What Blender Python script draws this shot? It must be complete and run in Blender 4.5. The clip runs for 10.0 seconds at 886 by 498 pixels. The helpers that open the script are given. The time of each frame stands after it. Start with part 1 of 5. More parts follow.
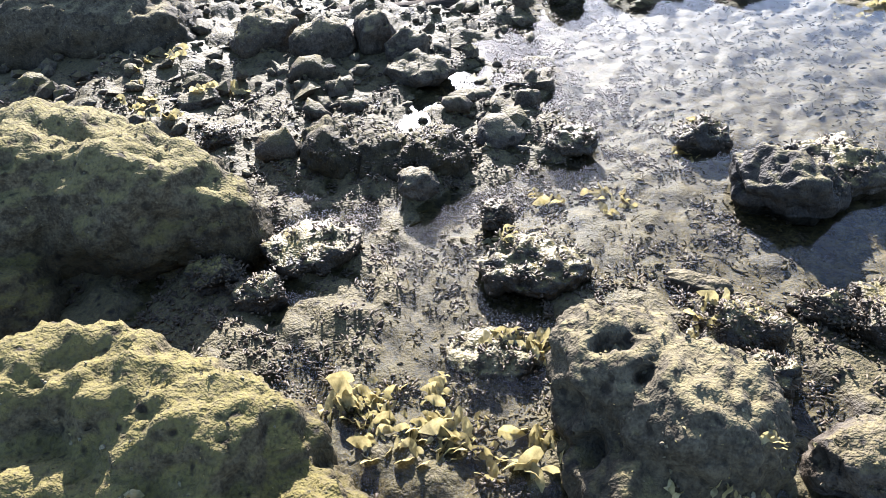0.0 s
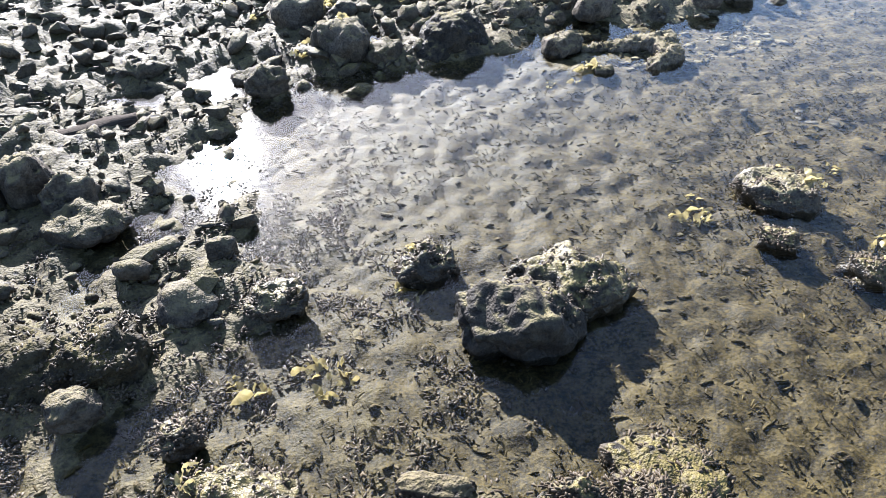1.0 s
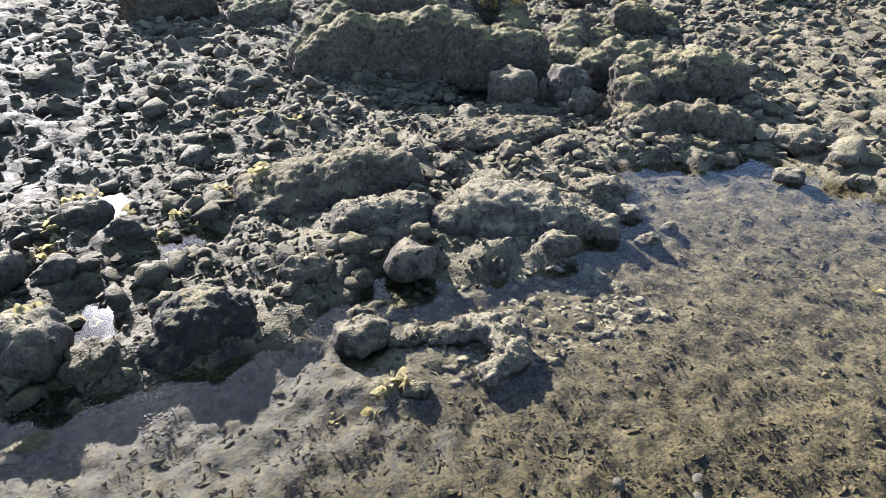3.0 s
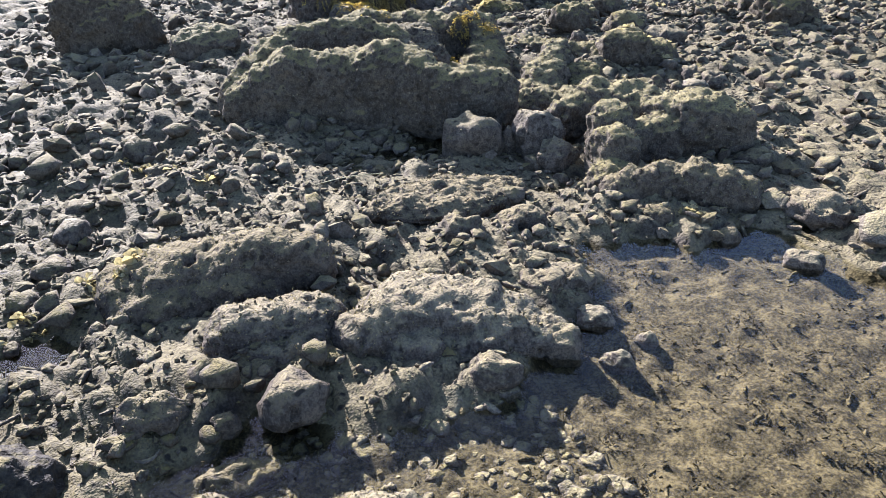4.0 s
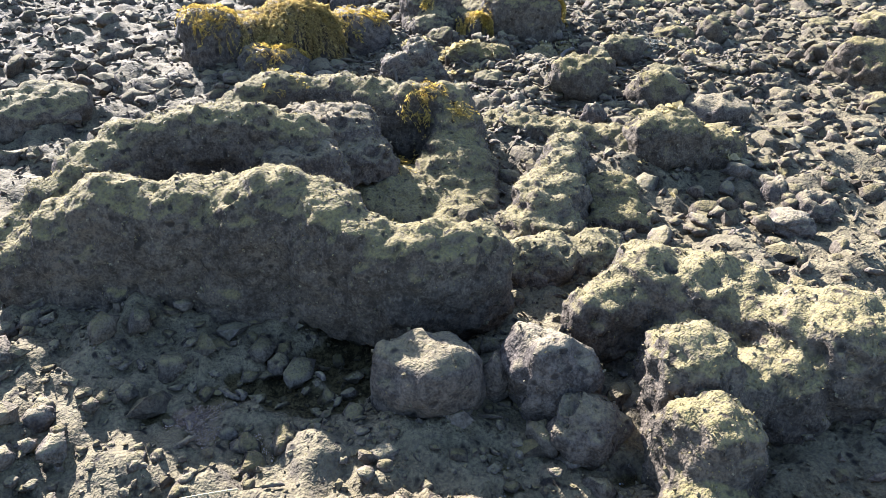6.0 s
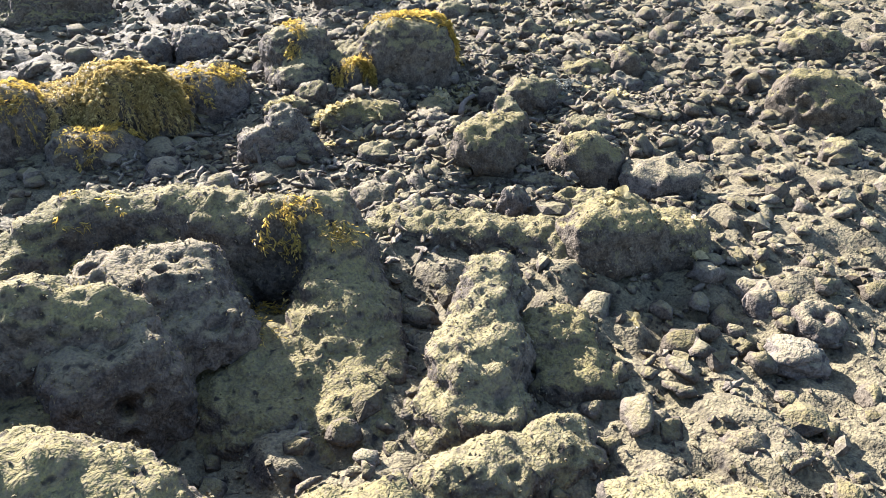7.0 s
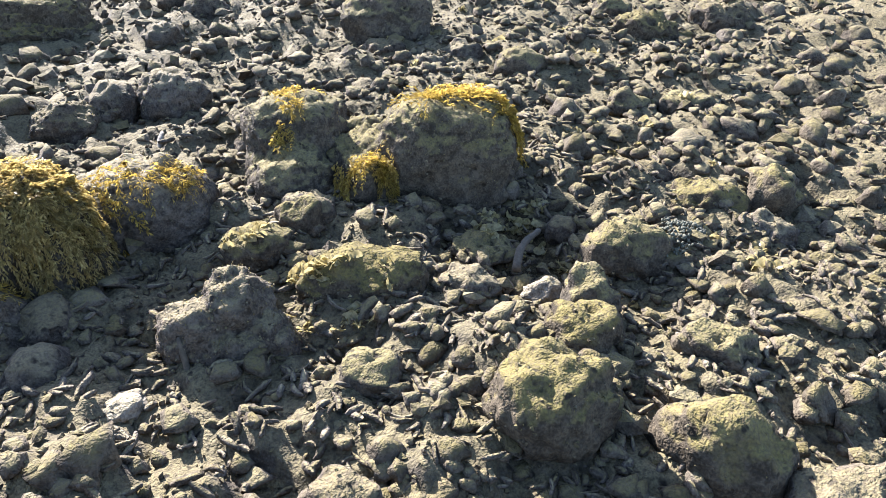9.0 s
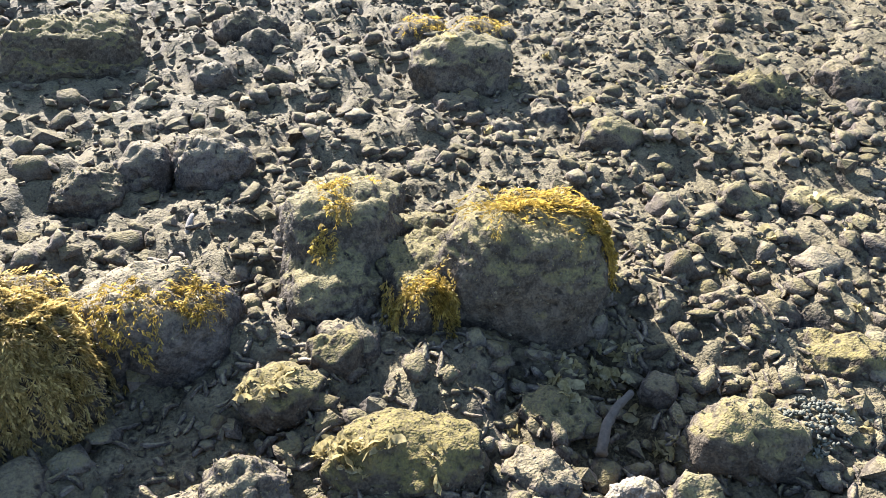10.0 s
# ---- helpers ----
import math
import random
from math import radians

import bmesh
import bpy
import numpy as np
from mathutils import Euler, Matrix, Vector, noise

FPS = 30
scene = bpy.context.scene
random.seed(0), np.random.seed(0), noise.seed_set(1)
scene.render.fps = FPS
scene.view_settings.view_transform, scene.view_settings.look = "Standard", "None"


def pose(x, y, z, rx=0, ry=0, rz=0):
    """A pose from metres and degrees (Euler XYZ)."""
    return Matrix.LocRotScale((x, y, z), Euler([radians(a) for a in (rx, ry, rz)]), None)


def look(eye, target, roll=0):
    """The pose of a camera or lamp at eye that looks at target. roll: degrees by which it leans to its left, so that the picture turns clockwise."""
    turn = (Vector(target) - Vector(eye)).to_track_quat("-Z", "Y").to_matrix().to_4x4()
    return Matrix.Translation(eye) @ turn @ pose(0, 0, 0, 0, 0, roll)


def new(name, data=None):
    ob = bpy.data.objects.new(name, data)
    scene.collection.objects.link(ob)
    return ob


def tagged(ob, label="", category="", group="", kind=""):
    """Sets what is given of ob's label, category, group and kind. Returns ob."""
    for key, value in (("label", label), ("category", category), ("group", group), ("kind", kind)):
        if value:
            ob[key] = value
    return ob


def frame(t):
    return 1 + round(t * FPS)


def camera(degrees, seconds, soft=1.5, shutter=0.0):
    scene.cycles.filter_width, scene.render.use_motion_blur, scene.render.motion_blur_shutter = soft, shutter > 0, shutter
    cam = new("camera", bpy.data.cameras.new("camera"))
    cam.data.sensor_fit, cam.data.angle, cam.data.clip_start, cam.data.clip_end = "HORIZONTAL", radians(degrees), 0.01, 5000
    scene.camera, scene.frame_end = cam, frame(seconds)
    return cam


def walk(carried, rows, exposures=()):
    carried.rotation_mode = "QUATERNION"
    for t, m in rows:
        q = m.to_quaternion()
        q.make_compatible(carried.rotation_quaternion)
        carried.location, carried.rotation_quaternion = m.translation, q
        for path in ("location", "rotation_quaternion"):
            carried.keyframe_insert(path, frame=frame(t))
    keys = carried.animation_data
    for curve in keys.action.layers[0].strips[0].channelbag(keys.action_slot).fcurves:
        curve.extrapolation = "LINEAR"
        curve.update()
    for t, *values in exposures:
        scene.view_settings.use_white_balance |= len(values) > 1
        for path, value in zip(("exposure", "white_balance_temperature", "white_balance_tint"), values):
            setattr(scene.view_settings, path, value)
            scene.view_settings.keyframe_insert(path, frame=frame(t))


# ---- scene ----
cam = camera(63.5, 10.0, soft=0.55)
PATH = [
    (0, (-0.009, -0.017, 1.513), (-0.039, 1.537, 0.255), -5.3),
    (0.5, (0.121, 0.197, 1.519), (0.396, 1.717, 0.249), -4.3),
    (0.7, (0.224, 0.315, 1.525), (0.604, 1.826, 0.271), -4.5),
    (1, (0.449, 0.555, 1.558), (0.941, 2.055, 0.33), -4.4),
    (1.2, (0.568, 0.666, 1.579), (1.119, 2.161, 0.371), -4.4),
    (1.5, (0.738, 0.836, 1.61), (1.386, 2.316, 0.431), -3.8),
    (2, (0.921, 1.048, 1.666), (1.695, 2.517, 0.551), -3.3),
    (2.5, (1.213, 1.483, 1.704), (2.046, 2.949, 0.629), -2.0),
    (2.7, (1.307, 1.613, 1.689), (2.145, 3.089, 0.631), -1.4),
    (3.8, (2.139, 2.163, 1.633), (2.89, 3.717, 0.622), -1.9),
    (4, (2.239, 2.307, 1.608), (3.018, 3.846, 0.595), -2.1),
    (4.5, (2.471, 2.828, 1.584), (3.33, 4.318, 0.563), -1.8),
    (5, (2.662, 3.134, 1.588), (3.526, 4.606, 0.545), -1.9),
    (5.5, (3.048, 3.691, 1.543), (3.851, 5.185, 0.483), -1.2),
    (6, (3.317, 4.073, 1.547), (4.148, 5.56, 0.499), -0.6),
    (6.2, (3.423, 4.272, 1.551), (4.314, 5.727, 0.507), -0.6),
    (7.3, (4.07, 5.107, 1.584), (5.123, 6.435, 0.522), -2.0),
    (7.5, (4.154, 5.224, 1.592), (5.19, 6.563, 0.527), -1.4),
    (8, (4.331, 5.57, 1.595), (5.353, 6.902, 0.506), -0.8),
    (8.5, (4.539, 5.855, 1.617), (5.554, 7.179, 0.513), -0.7),
    (9, (4.966, 6.215, 1.648), (5.864, 7.595, 0.512), 0.3),
    (9.5, (5.188, 6.512, 1.695), (5.979, 7.924, 0.52), 1.0),
    (10, (5.326, 6.864, 1.757), (6.072, 8.319, 0.606), 0.7),
]
walk(cam, [(t, look(eye, target, roll)) for t, eye, target, roll in PATH], [(0.0, 2.80, 5550, 17), (1.0, 2.63, 5480, 16), (2.0, 2.26, 5400, 14), (2.5, 2.40, 5350, 16), (4.0, 2.44, 5420, 22), (4.5, 2.39, 5420, 22), (6.0, 2.69, 5430, 21), (7.5, 2.66, 5600, 19), (10.0, 2.57, 5630, 18)])

# ---- light ----
SUN_AZ, SUN_EL = -0.7, 27.2
world = bpy.data.worlds.new("sky")
scene.world = world
world.use_nodes = True
wt = world.node_tree
sky = wt.nodes.new("ShaderNodeTexSky")
sky.sky_type, sky.sun_disc = "NISHITA", False
sky.dust_density = 0.8
sky.sun_elevation, sky.sun_rotation = radians(SUN_EL), radians(SUN_AZ)
wt.links.new(sky.outputs[0], wt.nodes["Background"].inputs[0])
wt.nodes["Background"].inputs[1].default_value = 0.075
lamp = bpy.data.lights.new("sun", "SUN")
lamp.energy, lamp.angle, lamp.color = 5.0, radians(0.53), (1.0, 0.92, 0.79)
sun = new("sun", lamp)
sun_dir = Vector((math.sin(radians(SUN_AZ)) * math.cos(radians(SUN_EL)), math.cos(radians(SUN_AZ)) * math.cos(radians(SUN_EL)), math.sin(radians(SUN_EL))))
sun.matrix_world = look(sun_dir * 30, (0, 0, 0))

# ---- noise and mesh helpers ----
rng = np.random.default_rng(7)
_perm = np.concatenate([np.random.default_rng(3).permutation(256)] * 2)
_grad = np.random.default_rng(4).normal(size=(256, 3))
_grad /= np.linalg.norm(_grad, axis=1)[:, None]


def perlin(p):
    """Gradient noise at the points p (n, 3), about -0.7 to 0.7."""
    p = np.asarray(p, float)
    i = np.floor(p).astype(int)
    f = p - i
    u = f * f * f * (f * (f * 6 - 15) + 10)
    i &= 255
    total = 0
    for dx in (0, 1):
        for dy in (0, 1):
            for dz in (0, 1):
                h = _perm[_perm[_perm[(i[:, 0] + dx) & 255] + ((i[:, 1] + dy) & 255)] + ((i[:, 2] + dz) & 255)]
                d = (_grad[h] * (f - (dx, dy, dz))).sum(1)
                w = (u[:, 0] if dx else 1 - u[:, 0]) * (u[:, 1] if dy else 1 - u[:, 1]) * (u[:, 2] if dz else 1 - u[:, 2])
                total = total + w * d
    return total


def fbm(p, octaves=4, gain=0.5):
    p, total, amp = np.asarray(p, float), 0, 1.0
    for k in range(octaves):
        total = total + amp * perlin(p * 2.0 ** k + 17.3 * k)
        amp *= gain
    return total


def worley(p, seed=0):
    """Distance to the nearest of one random point per unit cell, at the points p (n, 3)."""
    p = np.asarray(p, float)
    i = np.floor(p).astype(int)
    best = np.full(len(p), 9.0)
    for dx in (-1, 0, 1):
        for dy in (-1, 0, 1):
            for dz in (-1, 0, 1):
                c = i + (dx, dy, dz)
                h = _perm[_perm[_perm[(c[:, 0] + seed) & 255] + (c[:, 1] & 255)] + (c[:, 2] & 255)]
                q = c - p + np.stack([_perm[h + 11], _perm[h + 77], _perm[h + 151]], -1) / 255.0
                best = np.minimum(best, (q * q).sum(1))
    return np.sqrt(best)


def smooth01(x):
    x = np.clip(x, 0, 1)
    return x * x * (3 - 2 * x)


def mesh_from(name, verts, faces, material, smooth=True):
    """faces: an (n, k) array with k corners each."""
    me = bpy.data.meshes.new(name)
    verts, faces = np.asarray(verts, np.float32), np.asarray(faces, np.int32)
    me.vertices.add(len(verts))
    me.vertices.foreach_set("co", verts.ravel())
    k = faces.shape[1]
    me.loops.add(faces.size)
    me.loops.foreach_set("vertex_index", faces.ravel())
    me.polygons.add(len(faces))
    me.polygons.foreach_set("loop_start", np.arange(0, faces.size, k, dtype=np.int32))
    me.polygons.foreach_set("use_smooth", np.full(len(faces), smooth))
    me.update(calc_edges=True)
    me.materials.append(material)
    return me


def mesh_arrays(me):
    v = np.empty(len(me.vertices) * 3, np.float32)
    me.vertices.foreach_get("co", v)
    n = np.empty(len(me.vertices) * 3, np.float32)
    me.vertices.foreach_get("normal", n)
    return v.reshape(-1, 3).astype(float), n.reshape(-1, 3).astype(float)


def ico(level):
    bm = bmesh.new()
    bmesh.ops.create_icosphere(bm, subdivisions=level, radius=1)
    v = np.array([q.co[:] for q in bm.verts])
    f = np.array([[q.index for q in p.verts] for p in bm.faces])
    bm.free()
    return v, f


def turn_z(a):
    c, s = math.cos(a), math.sin(a)
    return np.array([[c, -s, 0], [s, c, 0], [0, 0, 1]])


def random_turns(n, r):
    q = r.normal(size=(n, 4))
    q /= np.linalg.norm(q, axis=1)[:, None]
    w, x, y, z = q.T
    return np.stack([np.stack([1 - 2 * (y * y + z * z), 2 * (x * y - z * w), 2 * (x * z + y * w)], -1),
                     np.stack([2 * (x * y + z * w), 1 - 2 * (x * x + z * z), 2 * (y * z - x * w)], -1),
                     np.stack([2 * (x * z - y * w), 2 * (y * z + x * w), 1 - 2 * (x * x + y * y)], -1)], 1)


# ---- materials ----
def nodes_of(name):
    m = bpy.data.materials.new(name)
    m.use_nodes = True
    nt = m.node_tree
    return m, nt, nt.nodes["Principled BSDF"]


def tex_noise(nt, scale, detail=6.0, rough=0.6, vec=None):
    n = nt.nodes.new("ShaderNodeTexNoise")
    n.inputs["Scale"].default_value, n.inputs["Detail"].default_value, n.inputs["Roughness"].default_value = scale, detail, rough
    if vec:
        nt.links.new(vec, n.inputs["Vector"])
    return n.outputs["Fac"]


def ramp(nt, fac, stops):
    n = nt.nodes.new("ShaderNodeValToRGB")
    while len(n.color_ramp.elements) < len(stops):
        n.color_ramp.elements.new(0.5)
    for e, (p, c) in zip(n.color_ramp.elements, stops):
        e.position, e.color = p, (*c, 1) if len(c) == 3 else c
    nt.links.new(fac, n.inputs[0])
    return n.outputs[0]


def span(nt, value, a, b, c=0.0, d=1.0):
    n = nt.nodes.new("ShaderNodeMapRange")
    for k, x in zip(("From Min", "From Max", "To Min", "To Max"), (a, b, c, d)):
        n.inputs[k].default_value = x
    nt.links.new(value, n.inputs["Value"])
    return n.outputs["Result"]


def math_node(nt, op, a, b):
    n = nt.nodes.new("ShaderNodeMath")
    n.operation = op
    for s, x in zip(n.inputs, (a, b)):
        if isinstance(x, (int, float)):
            s.default_value = x
        else:
            nt.links.new(x, s)
    return n.outputs[0]


def mix_col(nt, fac, a, b):
    n = nt.nodes.new("ShaderNodeMix")
    n.data_type = "RGBA"
    for k, x in ((0, fac), (6, a), (7, b)):
        if isinstance(x, (int, float)):
            n.inputs[k].default_value = x
        elif isinstance(x, tuple):
            n.inputs[k].default_value = (*x, 1)
        else:
            nt.links.new(x, n.inputs[k])
    return n.outputs[2]


def bump(nt, bsdf, layers, calm=None):
    """layers: (height socket, strength, distance), coarse first; calm: a socket that scales all of them."""
    last = None
    for h, strength, dist in layers:
        n = nt.nodes.new("ShaderNodeBump")
        n.inputs["Strength"].default_value, n.inputs["Distance"].default_value = strength, dist
        nt.links.new(h, n.inputs["Height"])
        if calm:
            nt.links.new(math_node(nt, "MULTIPLY", calm, strength), n.inputs["Strength"])
        if last:
            nt.links.new(last, n.inputs["Normal"])
        last = n.outputs[0]
    nt.links.new(last, bsdf.inputs["Normal"])


def reef(name, dark, mid, light, algae=0.5, algae_sun_col=(0.27, 0.225, 0.105), wet=0.0, island=False, pits=True, sand=None):
    """Silt-covered reef rock: three tones, algal film with painted sunlight on the upper faces, crumbs and pores as
    relief.
    """
    m, nt, b = nodes_of(name)
    geo = nt.nodes.new("ShaderNodeNewGeometry")
    pos = geo.outputs["Position"]
    big = tex_noise(nt, 6.0, 5, 0.6, pos)
    fine = tex_noise(nt, 38.0, 3, 0.6, pos)
    grain = tex_noise(nt, 130.0, 1, 0.5, pos)
    both = math_node(nt, "ADD", math_node(nt, "MULTIPLY", big, 0.3), math_node(nt, "ADD", math_node(nt, "MULTIPLY", fine, 0.4), math_node(nt, "MULTIPLY", grain, 0.3)))
    col = ramp(nt, both, [(0.41, dark), (0.5, mid), (0.59, light)])
    # pores, toned darker than the rock and sunk by the same mask
    open_rock = span(nt, tex_noise(nt, 34.0, 0.5, 0.5, pos), 0.24, 0.36)
    # algal film where a face looks up, broken by noise; also paints sunlit tops
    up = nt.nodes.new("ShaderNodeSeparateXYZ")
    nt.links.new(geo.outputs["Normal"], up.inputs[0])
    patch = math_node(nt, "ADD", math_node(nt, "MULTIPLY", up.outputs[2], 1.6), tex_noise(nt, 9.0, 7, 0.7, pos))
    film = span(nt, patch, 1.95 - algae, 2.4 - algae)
    col = mix_col(nt, math_node(nt, "MULTIPLY", film, span(nt, tex_noise(nt, 95.0, 2, 0.6, pos), 0.35, 0.6, 0.3, 0.9)), col, algae_sun_col)
    if pits:
        col = mix_col(nt, open_rock, tuple(0.8 * c for c in dark), col)
    if sand:
        z = nt.nodes.new("ShaderNodeSeparateXYZ")
        nt.links.new(pos, z.inputs[0])
        low = span(nt, math_node(nt, "ADD", z.outputs[2], math_node(nt, "MULTIPLY", tex_noise(nt, 14.0, 5, 0.6, pos), 0.03)), 0.075, 0.05)
        grains = ramp(nt, math_node(nt, "ADD", math_node(nt, "MULTIPLY", tex_noise(nt, 90.0, 5, 0.75, pos), 0.5), math_node(nt, "MULTIPLY", tex_noise(nt, 20.0, 8, 0.75, pos), 0.5)), [(0.45, sand[0]), (0.5, sand[1]), (0.56, sand[2])])
        col = mix_col(nt, low, col, grains)
    # each piece a shade of its own
    if island:
        rnd = geo.outputs["Random Per Island"]
    else:
        rnd = nt.nodes.new("ShaderNodeObjectInfo").outputs["Random"]
    hsv = nt.nodes.new("ShaderNodeHueSaturation")
    nt.links.new(span(nt, rnd, 0, 1, *((0.78, 1.2) if island else (0.86, 1.14))), hsv.inputs["Value"])
    nt.links.new(span(nt, rnd, 0, 1, 1.1, 0.92), hsv.inputs["Saturation"])
    nt.links.new(col, hsv.inputs["Color"])
    # the western flat is still soaked by the falling tide
    place = nt.nodes.new("ShaderNodeSeparateXYZ")
    nt.links.new(pos, place.inputs[0])
    east = math_node(nt, "ADD", math_node(nt, "ADD", place.outputs[0], math_node(nt, "MULTIPLY", place.outputs[1], 0.25)), math_node(nt, "MULTIPLY", tex_noise(nt, 1.6, 3, 0.6, pos), 2.0))
    soaked = math_node(nt, "MULTIPLY", span(nt, east, 3.6, 5.2, 1.0, 0.0), span(nt, place.outputs[2], 0.16, 0.3, 1.0, 0.0))
    dim = nt.nodes.new("ShaderNodeHueSaturation")
    nt.links.new(span(nt, soaked, 0, 1, 1.0, 0.56), dim.inputs["Value"])
    nt.links.new(span(nt, soaked, 0, 1, 1.0, 1.2), dim.inputs["Saturation"])
    nt.links.new(hsv.outputs[0], dim.inputs["Color"])
    nt.links.new(dim.outputs[0], b.inputs["Base Color"])
    dry = span(nt, tex_noise(nt, 4.0, 4, 0.6, pos), 0.35, 0.65, 0.92 - 0.5 * wet, 0.97 - 0.15 * wet)
    nt.links.new(math_node(nt, "MULTIPLY", dry, span(nt, soaked, 0, 1, 1.0, 0.8)), b.inputs["Roughness"])
    nt.links.new(span(nt, soaked, 0, 1, 0.15 + 0.3 * wet, 0.18), b.inputs["Specular IOR Level"])
    layers = [(tex_noise(nt, 20.0, 4, 0.6, pos), 1.0, 0.017), (tex_noise(nt, 60.0, 3, 0.6, pos), 1.0, 0.0075), (tex_noise(nt, 140.0, 1, 0.5, pos), 1.0, 0.004)]
    if pits:
        layers.insert(1, (open_rock, 0.6, 0.006))
    bump(nt, b, layers, span(nt, low, 0, 1, 1.0, 0.4) if sand else None)
    return m


# darker than the loose stones: shade in the gaps is put into this colour
mat_ground = reef("silt_ground", (0.0224, 0.0183, 0.0121), (0.0441, 0.0359, 0.0243), (0.074, 0.0609, 0.0422), algae=0.4, algae_sun_col=(0.156, 0.1292, 0.0636), wet=0.1,
                  sand=((0.019, 0.0143, 0.006), (0.052, 0.04, 0.0165), (0.103, 0.08, 0.036)))
mat_bare = reef("bare_reef_rock", (0.0378, 0.0306, 0.022), (0.076, 0.0618, 0.0441), (0.1184, 0.097, 0.0698), algae=0.5, algae_sun_col=(0.176, 0.1448, 0.0731), wet=0.1)
# sunlight and shade in the colour: bright algal tops over a darkened base
mat_algae_sunlit = reef("algae_sunlit_reef_rock", (0.0361, 0.0297, 0.0203), (0.0672, 0.0545, 0.0371), (0.1036, 0.0843, 0.0567), algae=0.64, algae_sun_col=(0.168, 0.14, 0.053))
mat_pale = reef("pitted_pale_rock", (0.0378, 0.0306, 0.022), (0.0752, 0.061, 0.0441), (0.1147, 0.094, 0.0684), algae=0.5, algae_sun_col=(0.176, 0.1448, 0.0771))
mat_smooth = reef("smooth_pale_stone", (0.097, 0.081, 0.057), (0.178, 0.152, 0.107), (0.267, 0.231, 0.164), algae=0.2, pits=False)
mat_dark = reef("dark_pitted_rock", (0.0172, 0.0141, 0.0102), (0.0336, 0.0276, 0.0197), (0.0577, 0.0481, 0.0336), algae=0.15, wet=0.1)
mat_olive = reef("olive_crusted_rock", (0.031, 0.0245, 0.0144), (0.064, 0.052, 0.0299), (0.0999, 0.0812, 0.0466), algae=0.7, algae_sun_col=(0.128, 0.1073, 0.0402))
mat_brown = reef("brown_crusted_rock", (0.0258, 0.0205, 0.0122), (0.0496, 0.0399, 0.0228), (0.0777, 0.0631, 0.0364), algae=0.15, algae_sun_col=(0.176, 0.1424, 0.059))
mat_wet = reef("wet_reef_rock", (0.0224, 0.0174, 0.0118), (0.0464, 0.0366, 0.0244), (0.074, 0.0595, 0.0393), algae=0.35, wet=1.0)
mat_cobble = reef("cobble_rock", (0.0464, 0.0375, 0.0254), (0.0848, 0.0692, 0.0471), (0.1221, 0.1009, 0.0698), algae=0.5, algae_sun_col=(0.157, 0.131, 0.057), wet=0.05, island=True, pits=False)
mat_finger = reef("coral_rubble", (0.0447, 0.0367, 0.0262), (0.092, 0.0757, 0.0542), (0.1406, 0.1159, 0.0836), algae=0.2, wet=0.1, island=True, pits=False)
mat_grit = reef("grit", (0.0413, 0.035, 0.0237), (0.092, 0.078, 0.0496), (0.1628, 0.1391, 0.0858), algae=0.5, algae_sun_col=(0.176, 0.1464, 0.0668), island=True, pits=False)
mat_bed = reef("silted_bed_rubble", (0.03, 0.023, 0.01), (0.068, 0.052, 0.022), (0.12, 0.092, 0.04), algae=0.1, algae_sun_col=(0.12, 0.095, 0.045), wet=0.0, island=True, pits=False)


def weed_material(name, a, b_col, tip, rough=0.45, trans=0.35, gloss=0.3):
    m, nt, b = nodes_of(name)
    geo = nt.nodes.new("ShaderNodeNewGeometry")
    rnd = geo.outputs["Random Per Island"]
    col = ramp(nt, rnd, [(0.0, a), (0.6, b_col), (1.0, tip)])
    col = mix_col(nt, span(nt, tex_noise(nt, 70.0, 4, 0.6, geo.outputs["Position"]), 0.35, 0.7), col, a)
    nt.links.new(col, b.inputs["Base Color"])
    b.inputs["Roughness"].default_value = rough
    b.inputs["Specular IOR Level"].default_value = gloss
    t = nt.nodes.new("ShaderNodeBsdfTranslucent")
    nt.links.new(col, t.inputs[0])
    mx = nt.nodes.new("ShaderNodeMixShader")
    mx.inputs[0].default_value = trans
    nt.links.new(b.outputs[0], mx.inputs[1])
    nt.links.new(t.outputs[0], mx.inputs[2])
    nt.links.new(mx.outputs[0], nt.nodes["Material Output"].inputs["Surface"])
    return m


mat_drape = weed_material("tan_hanging_rockweed", (0.2, 0.145, 0.045), (0.46, 0.35, 0.11), (0.68, 0.54, 0.2), trans=0.5)
mat_gold = weed_material("golden_rockweed", (0.22, 0.15, 0.03), (0.5, 0.36, 0.065), (0.7, 0.53, 0.11), trans=0.55)
mat_fan = weed_material("yellow_green_fan_weed", (0.2, 0.163, 0.066), (0.4, 0.335, 0.15), (0.58, 0.5, 0.26), rough=0.25, trans=0.5, gloss=0.5)
mat_fuzz = weed_material("algal_fuzz", (0.11, 0.09, 0.038), (0.21, 0.173, 0.068), (0.32, 0.268, 0.11), rough=0.8, trans=0.35, gloss=0.1)
mat_turf = weed_material("brown_turf_weed", (0.04, 0.029, 0.018), (0.07, 0.052, 0.03), (0.11, 0.085, 0.049), rough=0.5, trans=0.0, gloss=0.12)
mat_tuft = weed_material("dark_pool_weed", (0.038, 0.029, 0.013), (0.068, 0.053, 0.024), (0.12, 0.094, 0.044), rough=0.9, trans=0.0, gloss=0.05)


